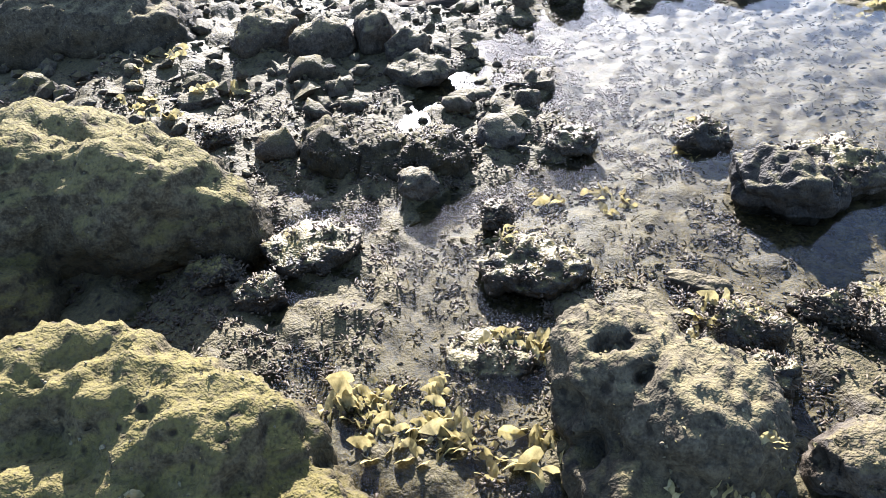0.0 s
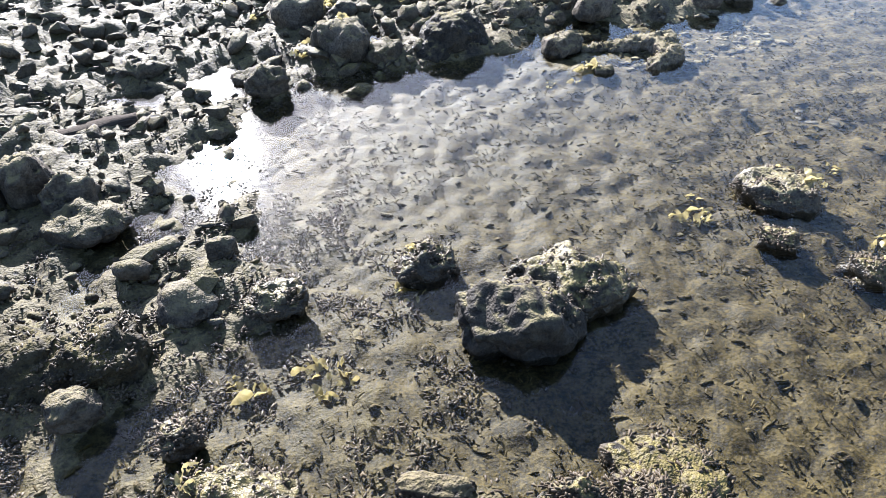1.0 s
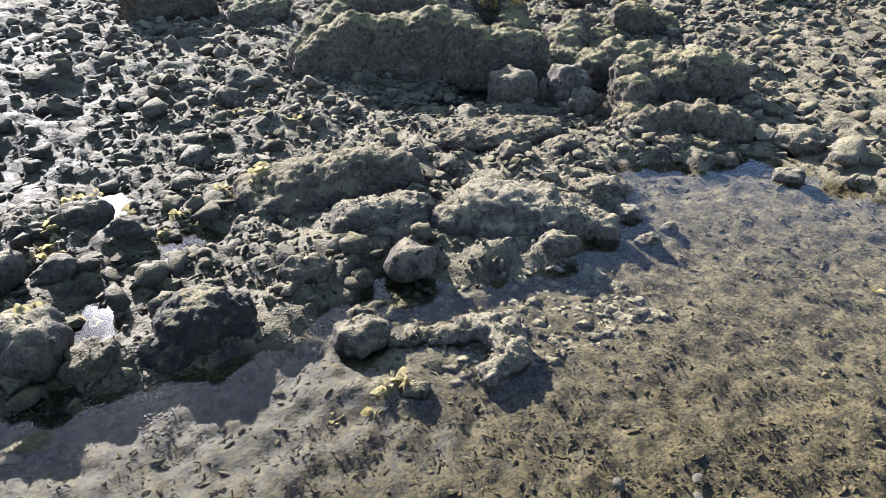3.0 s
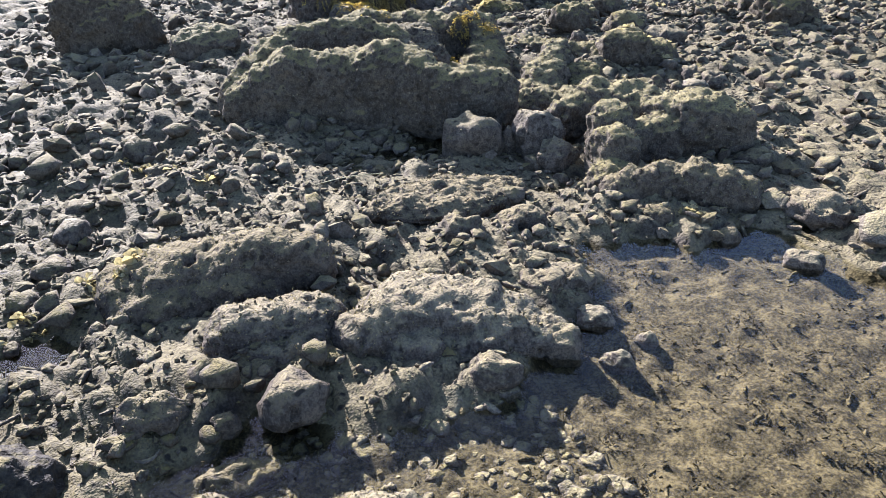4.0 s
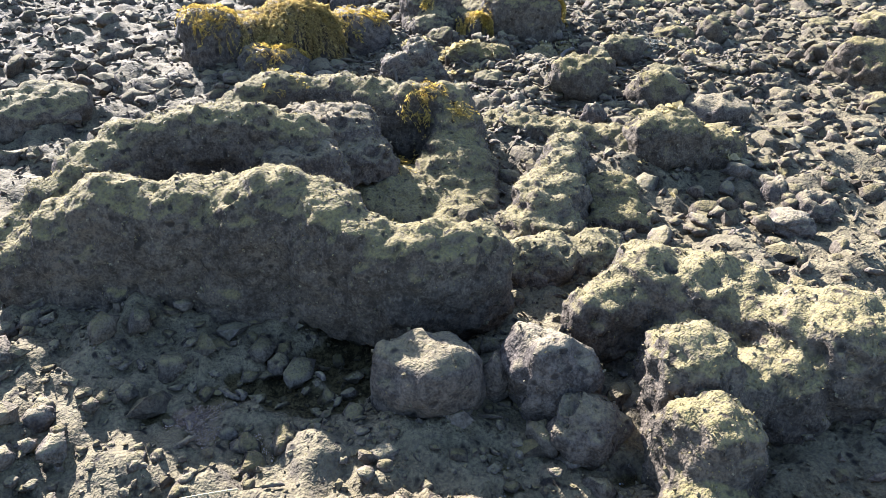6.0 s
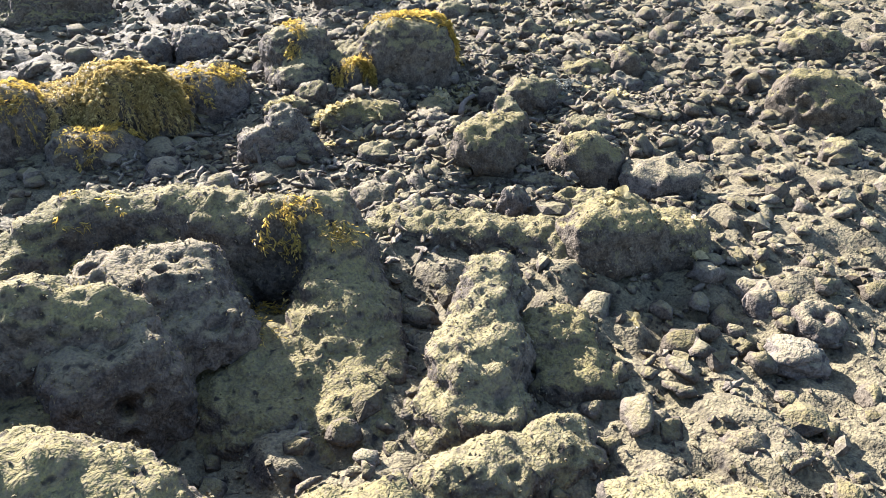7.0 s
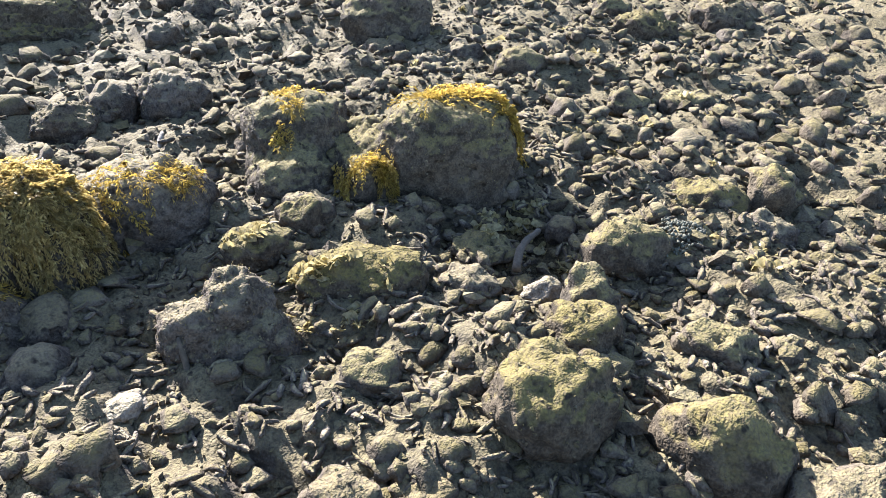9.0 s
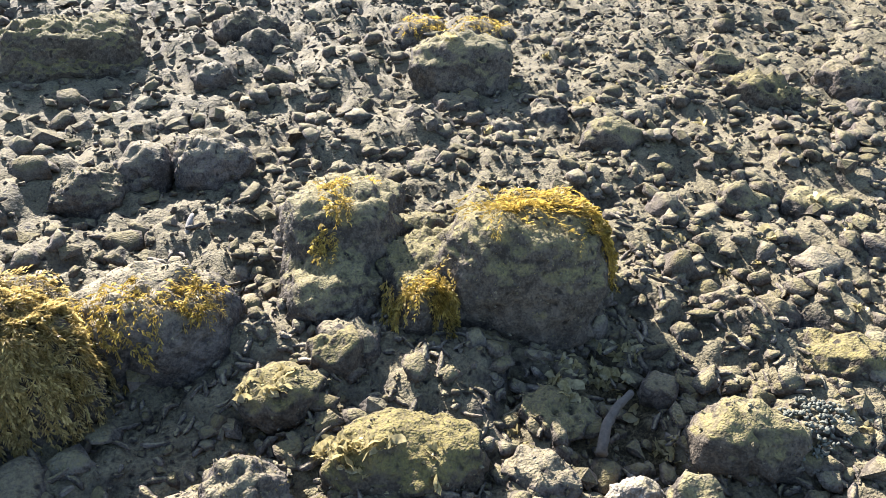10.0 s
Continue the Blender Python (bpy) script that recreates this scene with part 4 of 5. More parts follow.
def tufts(name, centres, per, spread, lengths, thick, material, label, r, flat=0.5):
    """Tufts of short blunt fingers that lean away from their middle, all in one mesh. centres: (n, 3)."""
    n = len(centres) * per
    own = np.repeat(np.arange(len(centres)), per)
    grow = r.uniform(0.65, 1.35, len(centres))[own]
    a, q = r.uniform(0, 2 * np.pi, n), np.sqrt(r.random(n))
    out = np.stack([np.cos(a), np.sin(a), np.zeros(n)], -1)
    root = centres[own] + out * (q * spread * grow)[:, None]
    way = out * (0.25 + flat * 2.2 * q)[:, None] + r.normal(0, 0.4, (n, 3))
    way[:, 2] = np.abs(way[:, 2]) * 0.4 + 1.0 - flat * 0.75
    way /= np.linalg.norm(way, axis=1)[:, None]
    side = np.cross(way, r.normal(size=(n, 3)))
    side /= np.linalg.norm(side, axis=1)[:, None]
    third = np.cross(way, side)
    length, rad = r.uniform(*lengths, n) * grow, r.uniform(*thick, n) * 0.5
    bend = r.normal(0, 0.12, (n, 3)) * length[:, None]
    rows = []
    for along, fat in ((-0.15, 0.7), (0.9, 1.0)):
        mid = root + way * (along * length)[:, None] + bend * along ** 2
        for c, d in ((1, 0), (0, 1), (-1, 0), (0, -1)):
            rows.append(mid + (side * c + third * d * 0.8) * (rad * fat)[:, None])
    v = np.stack(rows, 1).reshape(-1, 3)
    quad = [(b + k, b + (k + 1) % 4, b + 4 + (k + 1) % 4, b + 4 + k) for b in (0,) for k in range(4)] + [(4, 5, 6, 7)]
    f = (np.arange(n)[:, None, None] * 8 + np.array(quad)[None]).reshape(-1, 4)
    ob = new(name, mesh_from(name, v, f, material))
    return tagged(ob, label, "seaweed", kind="stuff")


def fans(n, spread, size, r):
    """Verts and quads of a clump of n curled, ruffled fan leaves round the origin."""
    vs, fs = [], []
    nu, nv = 7, 5
    for k in range(n):
        a = r.uniform(0, 6.283)
        q = spread * math.sqrt(r.random())
        s = size * r.uniform(0.6, 1.3)
        tilt = r.uniform(0.05, 0.8)
        turn = r.uniform(0, 6.283)
        ph = r.uniform(0, 6.283)
        m = Matrix.Translation((q * math.cos(a), q * math.sin(a), r.uniform(0, 0.015))) @ Matrix.Rotation(turn, 4, "Z") @ Matrix.Rotation(tilt, 4, "X")
        k0 = len(vs)
        for i in range(nu):
            t = (i / (nu - 1) - 0.5) * 2.4
            for j in range(nv):
                rad = s * (0.08 + 0.92 * j / (nv - 1)) * (1 + 0.12 * math.sin(3 * t + ph))
                z = s * (0.45 * (j / (nv - 1)) ** 2 * (0.6 - abs(t) * 0.45) + 0.16 * math.sin(4.5 * t + ph) * j / (nv - 1))
                vs.append((m @ Vector((rad * math.sin(t), rad * math.cos(t), z)))[:])
        for i in range(nu - 1):
            for j in range(nv - 1):
                p = k0 + i * nv + j
                fs.append((p, p + 1, p + nv + 1, p + nv))
    return vs, fs


_fr = random.Random(5)
FRONDS = []
for _k in range(8):
    _v, _f = fans(1, 0.0, 0.032, _fr)
    FRONDS.append(mesh_from("frond", _v, _f, mat_fan))


def fan_weed(x, y, z, scale, yaw):
    ob = new("fan_weed")
    ob.empty_display_size = 0.02
    ob.location, ob.rotation_euler = (x, y, z), (0, 0, radians(yaw))
    for k in range(int(rng.integers(5, 10))):
        p = new("frond", FRONDS[int(rng.integers(8))])
        p.parent = ob
        a, q = rng.uniform(0, 6.283), 0.05 * scale * math.sqrt(rng.random())
        p.location, p.scale, p.rotation_euler = (q * math.cos(a), q * math.sin(a), 0), (scale * rng.uniform(0.7, 1.3),) * 3, (0, 0, rng.uniform(0, 6.283))
    return tagged(ob, "clump of curled yellow-green fan seaweed", "seaweed", "fan weed clumps")


bpy.context.view_layer.update()


def drop(x, y):
    """The height of whatever stands at x, y, water apart."""
    z = 3.0
    for k in range(3):
        hit, p, n, i, ob, m = scene.ray_cast(bpy.context.evaluated_depsgraph_get(), Vector((x, y, z)), Vector((0, 0, -1)))
        if not hit:
            return 0.05
        if ob.name != "water":
            return p.z
        z = p.z - 0.001
    return 0.05


def fan_field(x, y, rx, ry, count, scale):
    for k in range(count):
        a, q = rng.uniform(0, 6.283), math.sqrt(rng.random())
        px, py = x + rx * q * math.cos(a), y + ry * q * math.sin(a)
        fan_weed(px, py, drop(px, py) - 0.005, scale * rng.uniform(0.7, 1.2), rng.uniform(0, 360))


fan_field(-0.12, 1.12, 0.17, 0.13, 22, 0.85)
fan_field(0.1, 1.0, 0.08, 0.07, 5, 1.1)
fan_field(0.14, 1.34, 0.1, 0.06, 7, 0.9)
fan_field(-0.28, 1.15, 0.07, 0.08, 7, 0.8)
fan_field(0.62, 1.32, 0.06, 0.05, 4, 0.8)
fan_field(0.15, 1.75, 0.12, 0.06, 4, 0.7)
fan_field(-0.5, 0.72, 0.35, 0.06, 9, 0.6)
fan_field(0.55, 0.78, 0.16, 0.06, 7, 0.6)
fan_field(0.5, 2.05, 0.25, 0.15, 7, 0.7)
fan_field(-1.2, 3.1, 0.3, 0.4, 12, 0.8)
fan_field(0.9, 2.3, 0.05, 0.1, 3, 0.7)
fan_field(1.6, 5.0, 0.5, 0.4, 12, 0.8)
fan_field(1.2, 4.3, 0.4, 0.2, 9, 0.9)
fan_field(0.9, 5.2, 0.4, 0.4, 9, 0.8)
fan_field(2.2, 5.0, 0.15, 0.12, 8, 0.8)
fan_field(2.6, 6.0, 0.4, 0.4, 9, 0.8)
fan_field(1.94, 2.26, 0.1, 0.12, 6, 0.7)
fan_field(2.46, 1.78, 0.12, 0.12, 7, 0.8)
fan_field(2.5, 2.2, 0.2, 0.12, 5, 0.6)
fan_field(3.9, 2.9, 0.6, 0.5, 6, 0.6)
fan_field(2.2, 3.42, 0.25, 0.05, 6, 0.6)
fan_field(5.72, 7.95, 0.2, 0.15, 14, 0.7)
fan_field(6.4, 8.1, 0.25, 0.2, 9, 0.7)
fan_field(6.9, 7.5, 0.35, 0.25, 12, 0.7)
fan_field(5.9, 6.1, 0.4, 0.35, 10, 0.6)
fan_field(7.6, 8.3, 0.6, 0.5, 14, 0.7)
fan_field(7.6, 9.8, 0.9, 0.8, 14, 0.8)

# ---- rubble ----
PLAN = np.array([(-2.4, 0.5), (1.2, 0.6), (5.4, 2.4), (10.2, 5.8), (12.0, 9.0), (11.5, 13.0), (8.5, 14.6), (4.5, 14.6), (0.8, 9.0), (-2.6, 4.8)])


def in_plan(x, y):
    inside = np.zeros(len(x), bool)
    for a, b in zip(PLAN, np.roll(PLAN, -1, 0)):
        inside ^= ((a[1] > y) != (b[1] > y)) & (x < (b[0] - a[0]) * (y - a[1]) / (b[1] - a[1] + 1e-12) + a[0])
    return inside


def scatter(n, r, where="land"):
    """n places in the plan: land, or pool."""
    got = np.zeros((0, 2))
    while len(got) < n:
        p = np.stack([r.uniform(-2.6, 12.0, n), r.uniform(0.5, 14.6, n)], -1)
        p = p[in_plan(p[:, 0], p[:, 1])]
        d = shore_distance(p[:, 0], p[:, 1])
        p = p[(d < 0.02) & ~((p[:, 0] < 1.4) & (p[:, 1] < 2.3))] if where == "land" else p[d > 0.0]
        got = np.concatenate([got, p])
    return got[:n]


def pile(name, places, sizes, level, material, label, category, r, flat=0.7, lift=0.25):
    """Little stones by the thousand in one mesh."""
    v, f = ico(level)
    n = len(places)
    kinds = []
    for k in range(12):
        t = np.random.default_rng(40 + k)
        w = v.copy()
        for q in range(4):  # broken faces
            a = t.normal(size=3)
            a /= np.linalg.norm(a)
            w = w - 0.85 * np.maximum(w @ a - t.uniform(0.35, 0.8), 0)[:, None] * a
        w = w * (1 + 0.6 * fbm(v * 1.1 + 31 * k, 2))[:, None]
        if level > 1:  # knobs and creases
            w = w * (1.2 - 0.5 * worley(v * 1.9 + 5 * k))[:, None] * (0.9 + 0.7 * np.abs(perlin(v * 3.1 + 11 * k)))[:, None] * (1 + 0.05 * t.normal(size=(len(v), 1)))
        else:
            w = w * (1 + 0.12 * t.normal(size=(len(v), 1)))
        kinds.append(w)
    kinds = np.array(kinds)[r.integers(12, size=n)]
    kinds = kinds * r.uniform(0.55, 1.15, (n, 1, 3))
    kinds = np.einsum("nij,nkj->nki", random_turns(n, r), kinds)
    kinds[:, :, 2] *= flat
    z = ground_z(places[:, 0], places[:, 1])
    at = np.concatenate([places, (z + lift * sizes)[:, None]], 1)
    verts = kinds * sizes[:, None, None] + at[:, None, :]
    faces = f[None] + (np.arange(n) * len(v))[:, None, None]
    ob = new(name, mesh_from(name, verts.reshape(-1, 3), faces.reshape(-1, 3), material, level > 1))
    return tagged(ob, label, category, kind="stuff")


def strip(q):
    """How near to the walk, 1 to 0."""
    return np.clip(1.35 - np.abs(-0.772 * q[:, 0] + 0.635 * q[:, 1] - 0.6) / 2.6, 0, 1)


r = np.random.default_rng(21)
q = scatter(6400, r)
near = strip(q) > r.uniform(0.2, 1.3, len(q))
s = 0.022 + 0.05 * r.random(len(q)) ** 2.2
pile("cobbles", q[near], s[near], 2, mat_cobble, "grey-brown silt-coated cobbles packed over the reef flat", "cobbles", r)
pile("far_cobbles", q[~near], s[~near] * 1.1, 1, mat_cobble, "grey-brown cobbles on the outer reef flat", "cobbles", r)
q = np.stack([r.uniform(5.6, 9.0, 1500), r.uniform(5.6, 10.0, 1500)], -1)
pile("east_cobbles", q, 0.02 + 0.045 * r.random(len(q)) ** 2, 2, mat_cobble, "crusted rounded cobbles packed over the eastern flat", "cobbles", r)
q = scatter(14000, r)
q = q[strip(q) > r.random(len(q)) * 0.9]
pile("pebbles", q, 0.007 + 0.018 * r.random(len(q)) ** 1.6, 1, mat_cobble, "small crusted pebbles and coral bits between the rocks", "pebbles", r, 0.75, 0.3)
q = scatter(4600, r, "pool")
pile("pool_pebbles", q, 0.005 + 0.017 * r.random(len(q)) ** 2.2, 1, mat_bed, "olive silted pebbles lying on the pool bed", "pebbles", r, 0.5, -0.1)

# paler stones in the shallows under the slabs
q = np.stack([r.uniform(2.4, 3.3, 900), r.uniform(3.3, 4.0, 900)], -1)
q = q[shore_distance(q[:, 0], q[:, 1]) > 0.03][:330]
pile("shallow_stones", q, 0.014 + 0.03 * r.random(len(q)) ** 1.6, 2, mat_finger, "tan silted stones under shallow water beside the slabs", "stones", r, 0.5, -0.15)


def fingers(name, places, r, label, scale=1.0):
    """Broken coral fingers: short bent tapered rods."""
    n, rings, sides = len(places), 5, 5
    length = scale * r.uniform(0.03, 0.095, n)
    rad = scale ** 0.7 * r.uniform(0.006, 0.013, n)
    a = r.uniform(0, 2 * np.pi, n)
    bend = r.normal(0, 0.25, n)
    pitch = r.normal(0, 0.22 * scale ** 2, n)
    t = np.linspace(-0.5, 0.5, rings)
    prof = np.array([0.5, 1.0, 1.0, 0.95, 0.45])
    z0 = ground_z(places[:, 0], places[:, 1]) + rad * (1.0 if scale == 1.0 else 0.3)
    along = np.stack([np.cos(a), np.sin(a), np.zeros(n)], -1)
    side = np.stack([-np.sin(a), np.cos(a), np.zeros(n)], -1)
    up = np.array([0, 0, 1.0])
    cen = places[:, None, :] + (along[:, None, :2] * t[None, :, None] + side[:, None, :2] * ((t ** 2 - 0.1)[None, :] * bend[:, None] * 2)[:, :, None]) * length[:, None, None]
    cz = z0[:, None] + (t[None] * np.sin(pitch)[:, None]) * length[:, None]
    cen = np.concatenate([cen, cz[:, :, None]], -1)
    th = np.arange(sides) * 2 * np.pi / sides
    wob = 1 + 0.18 * r.normal(size=(n, rings, sides))
    rr = rad[:, None, None] * prof[None, :, None] * wob
    v = cen[:, :, None, :] + rr[..., None] * (side[:, None, None, :] * np.cos(th)[None, None, :, None] + up * np.sin(th)[None, None, :, None])
    base = np.arange(n)[:, None] * rings * sides
    quad = []
    for i in range(rings - 1):
        for j in range(sides):
            quad.append((i * sides + j, i * sides + (j + 1) % sides, (i + 1) * sides + (j + 1) % sides, (i + 1) * sides + j))
    for i0 in (0, (rings - 1) * sides):
        quad.append((i0, i0 + 1, i0 + 2, i0 + 3))
    f = (base[:, :, None] + np.array(quad)[None]).reshape(-1, 4)
    ob = new(name, mesh_from(name, v.reshape(-1, 3), f, mat_finger if scale == 1.0 else mat_bed))
    return tagged(ob, label, "coral rubble", kind="stuff")


fingers("coral_rubble", scatter(2400, r), r, "pale broken coral fingers strewn among the cobbles")
fingers("pool_coral_rubble", scatter(500, r, "pool"), r, "silted coral fingers lying on the pool bed", 0.6)

q = np.stack([r.uniform(1.6, 4.3, 1300), r.uniform(4.2, 6.4, 1300)], -1)
q = q[shore_distance(q[:, 0], q[:, 1]) < -0.02][:900]
pile("wet_cobbles", q, 0.01 + 0.026 * r.random(len(q)) ** 1.8, 2, mat_cobble, "damp rough cobbles before the long boulder", "cobbles", r)
q = np.stack([r.uniform(4.4, 7.4, 800), r.uniform(6.9, 9.2, 800)], -1)
pile("hollow_cobbles", q, 0.014 + 0.034 * r.random(len(q)) ** 1.9, 2, mat_cobble, "rough cobbles filling the hollow between boulders", "cobbles", r)
q = np.stack([r.uniform(4.6, 7.2, 1200), r.uniform(6.7, 8.8, 1200)], -1)
fingers("hollow_coral_rubble", q, r, "broken coral fingers heaped between the boulders")

# middling stones: those along the walk each a thing, the outer ones in one heap
q = scatter(2400, r)
outer, sizes = [], []
made = 0
for x, y in q:
    s = 0.06 + 0.15 * r.random() ** 1.8
    if any((x - a) ** 2 + (y - b) ** 2 < (c + 0.45 * s) ** 2 for a, b, c, _ in ROCKS):
        continue
    if made < 190 and x * 0.78 + 0.8 > y - 4.2 and y > x * 0.95 - 1.8:
        rock(x, y, s, s * r.uniform(0.65, 1.1), s * r.uniform(0.45, 0.8), r.uniform(0, 360), "bbhm"[int(r.integers(4))], "", "loose reef stones", 3)
        made += 1
    else:
        outer.append((x, y))
        sizes.append(0.48 * s)
pile("outer_stones", np.array(outer[:900]), np.array(sizes[:900]), 2, mat_cobble, "rounded silt-coated stones on the outer reef flat", "stones", r, 0.8, 0.3)


# crumbs and shell grit that crust the rocks and the flat
def grit(name, at, sizes, material, label, r):
    v = np.array([(1, 0, 0), (-1, 0, 0), (0, 1, 0), (0, -1, 0), (0, 0, 1), (0, 0, -1)], float)
    f = np.array([(0, 2, 4), (2, 1, 4), (1, 3, 4), (3, 0, 4), (2, 0, 5), (1, 2, 5), (3, 1, 5), (0, 3, 5)])
    n = len(at)
    w = v[None] * r.uniform(0.5, 1.3, (n, 1, 3)) * sizes[:, None, None]
    w = np.einsum("nij,nkj->nki", random_turns(n, r), w) + at[:, None, :]
    faces = f[None] + (np.arange(n) * 6)[:, None, None]
    ob = new(name, mesh_from(name, w.reshape(-1, 3), faces.reshape(-1, 3), material, False))
    return tagged(ob, label, "grit", kind="stuff")


def on_surface(names, share, r, up=-0.35, lift=0.001):
    got = []
    for o in list(scene.objects):
        if o.type == "MESH" and o.data.users == 1 and o.scale.x == 1.0 and o.name.split(".")[0] in names and len(o.data.vertices) > 600 and o.data.materials[0] not in (mat_dark, mat_wet):
            v, n = mesh_arrays(o.data)
            k = (r.random(len(v)) < share) & (n[:, 2] > up)
            c, s = math.cos(o.rotation_euler.z), math.sin(o.rotation_euler.z)
            v = v[k] + n[k] * lift + r.normal(0, 0.003, (k.sum(), 3))
            got.append(np.stack([v[:, 0] * c - v[:, 1] * s, v[:, 0] * s + v[:, 1] * c, v[:, 2]], -1) + np.array(o.location))
    return np.concatenate(got)


def fuzz(name, at, r, label):
    """Short fringes of algae: one bent leaf each."""
    n = len(at)
    a = r.uniform(0, 2 * np.pi, n)
    side = np.stack([np.cos(a), np.sin(a), np.zeros(n)], -1) * r.uniform(0.001, 0.0025, n)[:, None]
    way = r.normal(0, 0.55, (n, 3))
    way[:, 2] = np.abs(way[:, 2]) + 0.5
    way *= (r.uniform(0.003, 0.0075, n) / np.linalg.norm(way, axis=1))[:, None]
    v = np.stack([at - side, at + side, at + way + side * 0.7, at + way - side * 0.7], 1).reshape(-1, 3)
    ob = new(name, mesh_from(name, v, np.arange(4 * n).reshape(-1, 4), mat_fuzz))
    return tagged(ob, label, "algae", kind="stuff")


q = np.concatenate([on_surface(("boulder",), 0.34, r, 0.3, -0.001), on_surface(("rock",), 0.2, r, 0.45, -0.001)])
q = q[(q[:, 0] > 1.5) | (q[:, 1] > 2.6) | (r.random(len(q)) < 0.2)]
fuzz("algal_fuzz", q, r, "short yellow-green algal fringe on the tops of the rocks")
q = on_surface(("boulder",), 0.07, r)
q = q[(q[:, 0] > 1.5) | (q[:, 1] > 2.6) | (r.random(len(q)) < 0.35)]
grit("boulder_grit", q, 0.003 + 0.006 * r.random(len(q)) ** 2, mat_grit, "crumbs of algae, shell and silt crusting the boulders", r)
q = on_surface(("rock",), 0.1, r)
grit("rock_grit", q, 0.003 + 0.006 * r.random(len(q)) ** 2, mat_grit, "crumbs of silt and shell crusting the stones", r)
q = scatter(42000, r)
u, w = 0.635 * q[:, 0] + 0.772 * q[:, 1], -0.772 * q[:, 0] + 0.635 * q[:, 1]
q = q[r.random(len(q)) < np.clip(1.1 - np.abs(w - 0.5) / 3.2, 0.1, 1)][:21000]
q = np.concatenate([q, ground_z(q[:, 0], q[:, 1])[:, None] + 0.002], 1)
grit("flat_grit", q, 0.004 + 0.012 * r.random(len(q)) ** 2, mat_cobble, "coarse grit and broken coral bits between the cobbles", r)

# ---- turf and pool weed ----
# turf over the wet western flat and the pool margins
p = np.stack([r.uniform(-2.0, 2.4, 22000), r.uniform(0.7, 4.6, 22000)], -1)
d = shore_distance(p[:, 0], p[:, 1])
patchy = fbm(np.stack([p[:, 0], p[:, 1], np.zeros(len(p))], -1) * 3.5, 3)
west = smooth01((1.3 - p[:, 0]) / 0.8) * smooth01((3.6 - p[:, 1]) / 0.8)
edge = np.exp(-(d / 0.22) ** 2) * smooth01((2.2 - p[:, 0]) / 0.6)
keep = r.random(len(p)) < np.clip((0.95 * west * (d < 0.45) + 0.7 * edge) * smooth01(patchy * 2.2 + 0.55), 0, 1)
p = p[keep][:2700]
z = np.maximum(ground_z(p[:, 0], p[:, 1]), 0.047 - 0.022 * smooth01(d[keep][:2700] / 0.3))
tufts("turf_weed", np.concatenate([p, z[:, None]], 1), 9, 0.024, (0.005, 0.013), (0.006, 0.012), mat_turf, "low tufts of leathery brown finger weed on wet rubble", r, 1.0)

# dark tufts on the pool bed, thick in drifts with sandy gaps between
c = scatter(5200, r, "pool")
c = c[fbm(np.concatenate([c, np.zeros((len(c), 1))], 1) * 1.5, 3) > r.uniform(-0.22, 0.16, len(c))]
c = np.concatenate([c, ground_z(c[:, 0], c[:, 1])[:, None]], 1)[:1700]
a, q = r.uniform(0, 2 * np.pi, 620), np.sqrt(r.random(620))
e = np.stack([2.75 + 0.95 * q * np.cos(a), 2.05 + 0.75 * q * np.sin(a)], -1)
c = np.concatenate([c, np.concatenate([e, ground_z(e[:, 0], e[:, 1])[:, None]], 1)])
tufts("pool_weed", c, 6, 0.032, (0.006, 0.015), (0.0045, 0.008), mat_tuft, "silted tufts of dark brown finger weed on the pool bed", r, 0.75)


# weed growing on the wet stones
def turf_on(x, y, rad, count):
    pts = []
    for k in range(count):
        a, s = rng.uniform(0, 6.283), rad * math.sqrt(rng.random())
        px, py = x + s * math.cos(a), y + s * math.sin(a)
        pts.append((px, py, drop(px, py) - 0.004))
    return pts


bpy.context.view_layer.update()
pts = []
for x, y, w in WET + [(-0.25, 2.36, 0.5), (0.02, 2.25, 0.25)]:
    pts += turf_on(x, y, w * 0.52, int(12 + 330 * w))
pts = np.array(pts)
tufts("rock_turf", pts, 6, 0.018, (0.006, 0.014), (0.006, 0.011), mat_turf, "brown finger-like weed crowding the wet stones", r, 0.9)


# ---- driftwood ----
def driftwood(x, y, z, length, width, thick, yaw):
    n = 40
    vs, fs = [], []
    for i in range(n + 1):
        t = i / n
        wob = 0.008 * math.sin(9 * t) + 0.004 * math.sin(31 * t + 1)
        wd = width * (1 - 0.25 * abs(2 * t - 1) ** 3) * (1 + 0.05 * math.sin(23 * t))
        for a, b in ((-0.5, 0), (-0.46, 0.8), (-0.3, 1), (0.3, 0.97), (0.47, 0.78), (0.5, 0)):
            vs.append(((t - 0.5) * length, a * wd + wob, b * thick * (1 + 0.06 * math.sin(17 * t + a * 5))))
    for i in range(n):
        for j in range(6):
            k = i * 6
            fs.append((k + j, k + (j + 1) % 6, k + 6 + (j + 1) % 6, k + 6 + j))
    for k in (0, n * 6):
        fs += [(k, k + 1, k + 2, k + 3), (k, k + 3, k + 4, k + 5)]
    ob = new("driftwood_plank", mesh_from("driftwood_plank", vs, fs, mat_wood))
    ob.location, ob.rotation_euler = (x, y, z), (0, 0, radians(yaw))
    return tagged(ob, "dark waterlogged driftwood plank lying on weedy rubble", "driftwood")


mat_wood, nt, b = nodes_of("waterlogged_wood")
tc = nt.nodes.new("ShaderNodeTexCoord")
mp = nt.nodes.new("ShaderNodeMapping")
mp.inputs["Scale"].default_value = (2, 40, 40)
nt.links.new(tc.outputs["Object"], mp.inputs[0])
grain = tex_noise(nt, 3.0, 6, 0.6, mp.outputs[0])
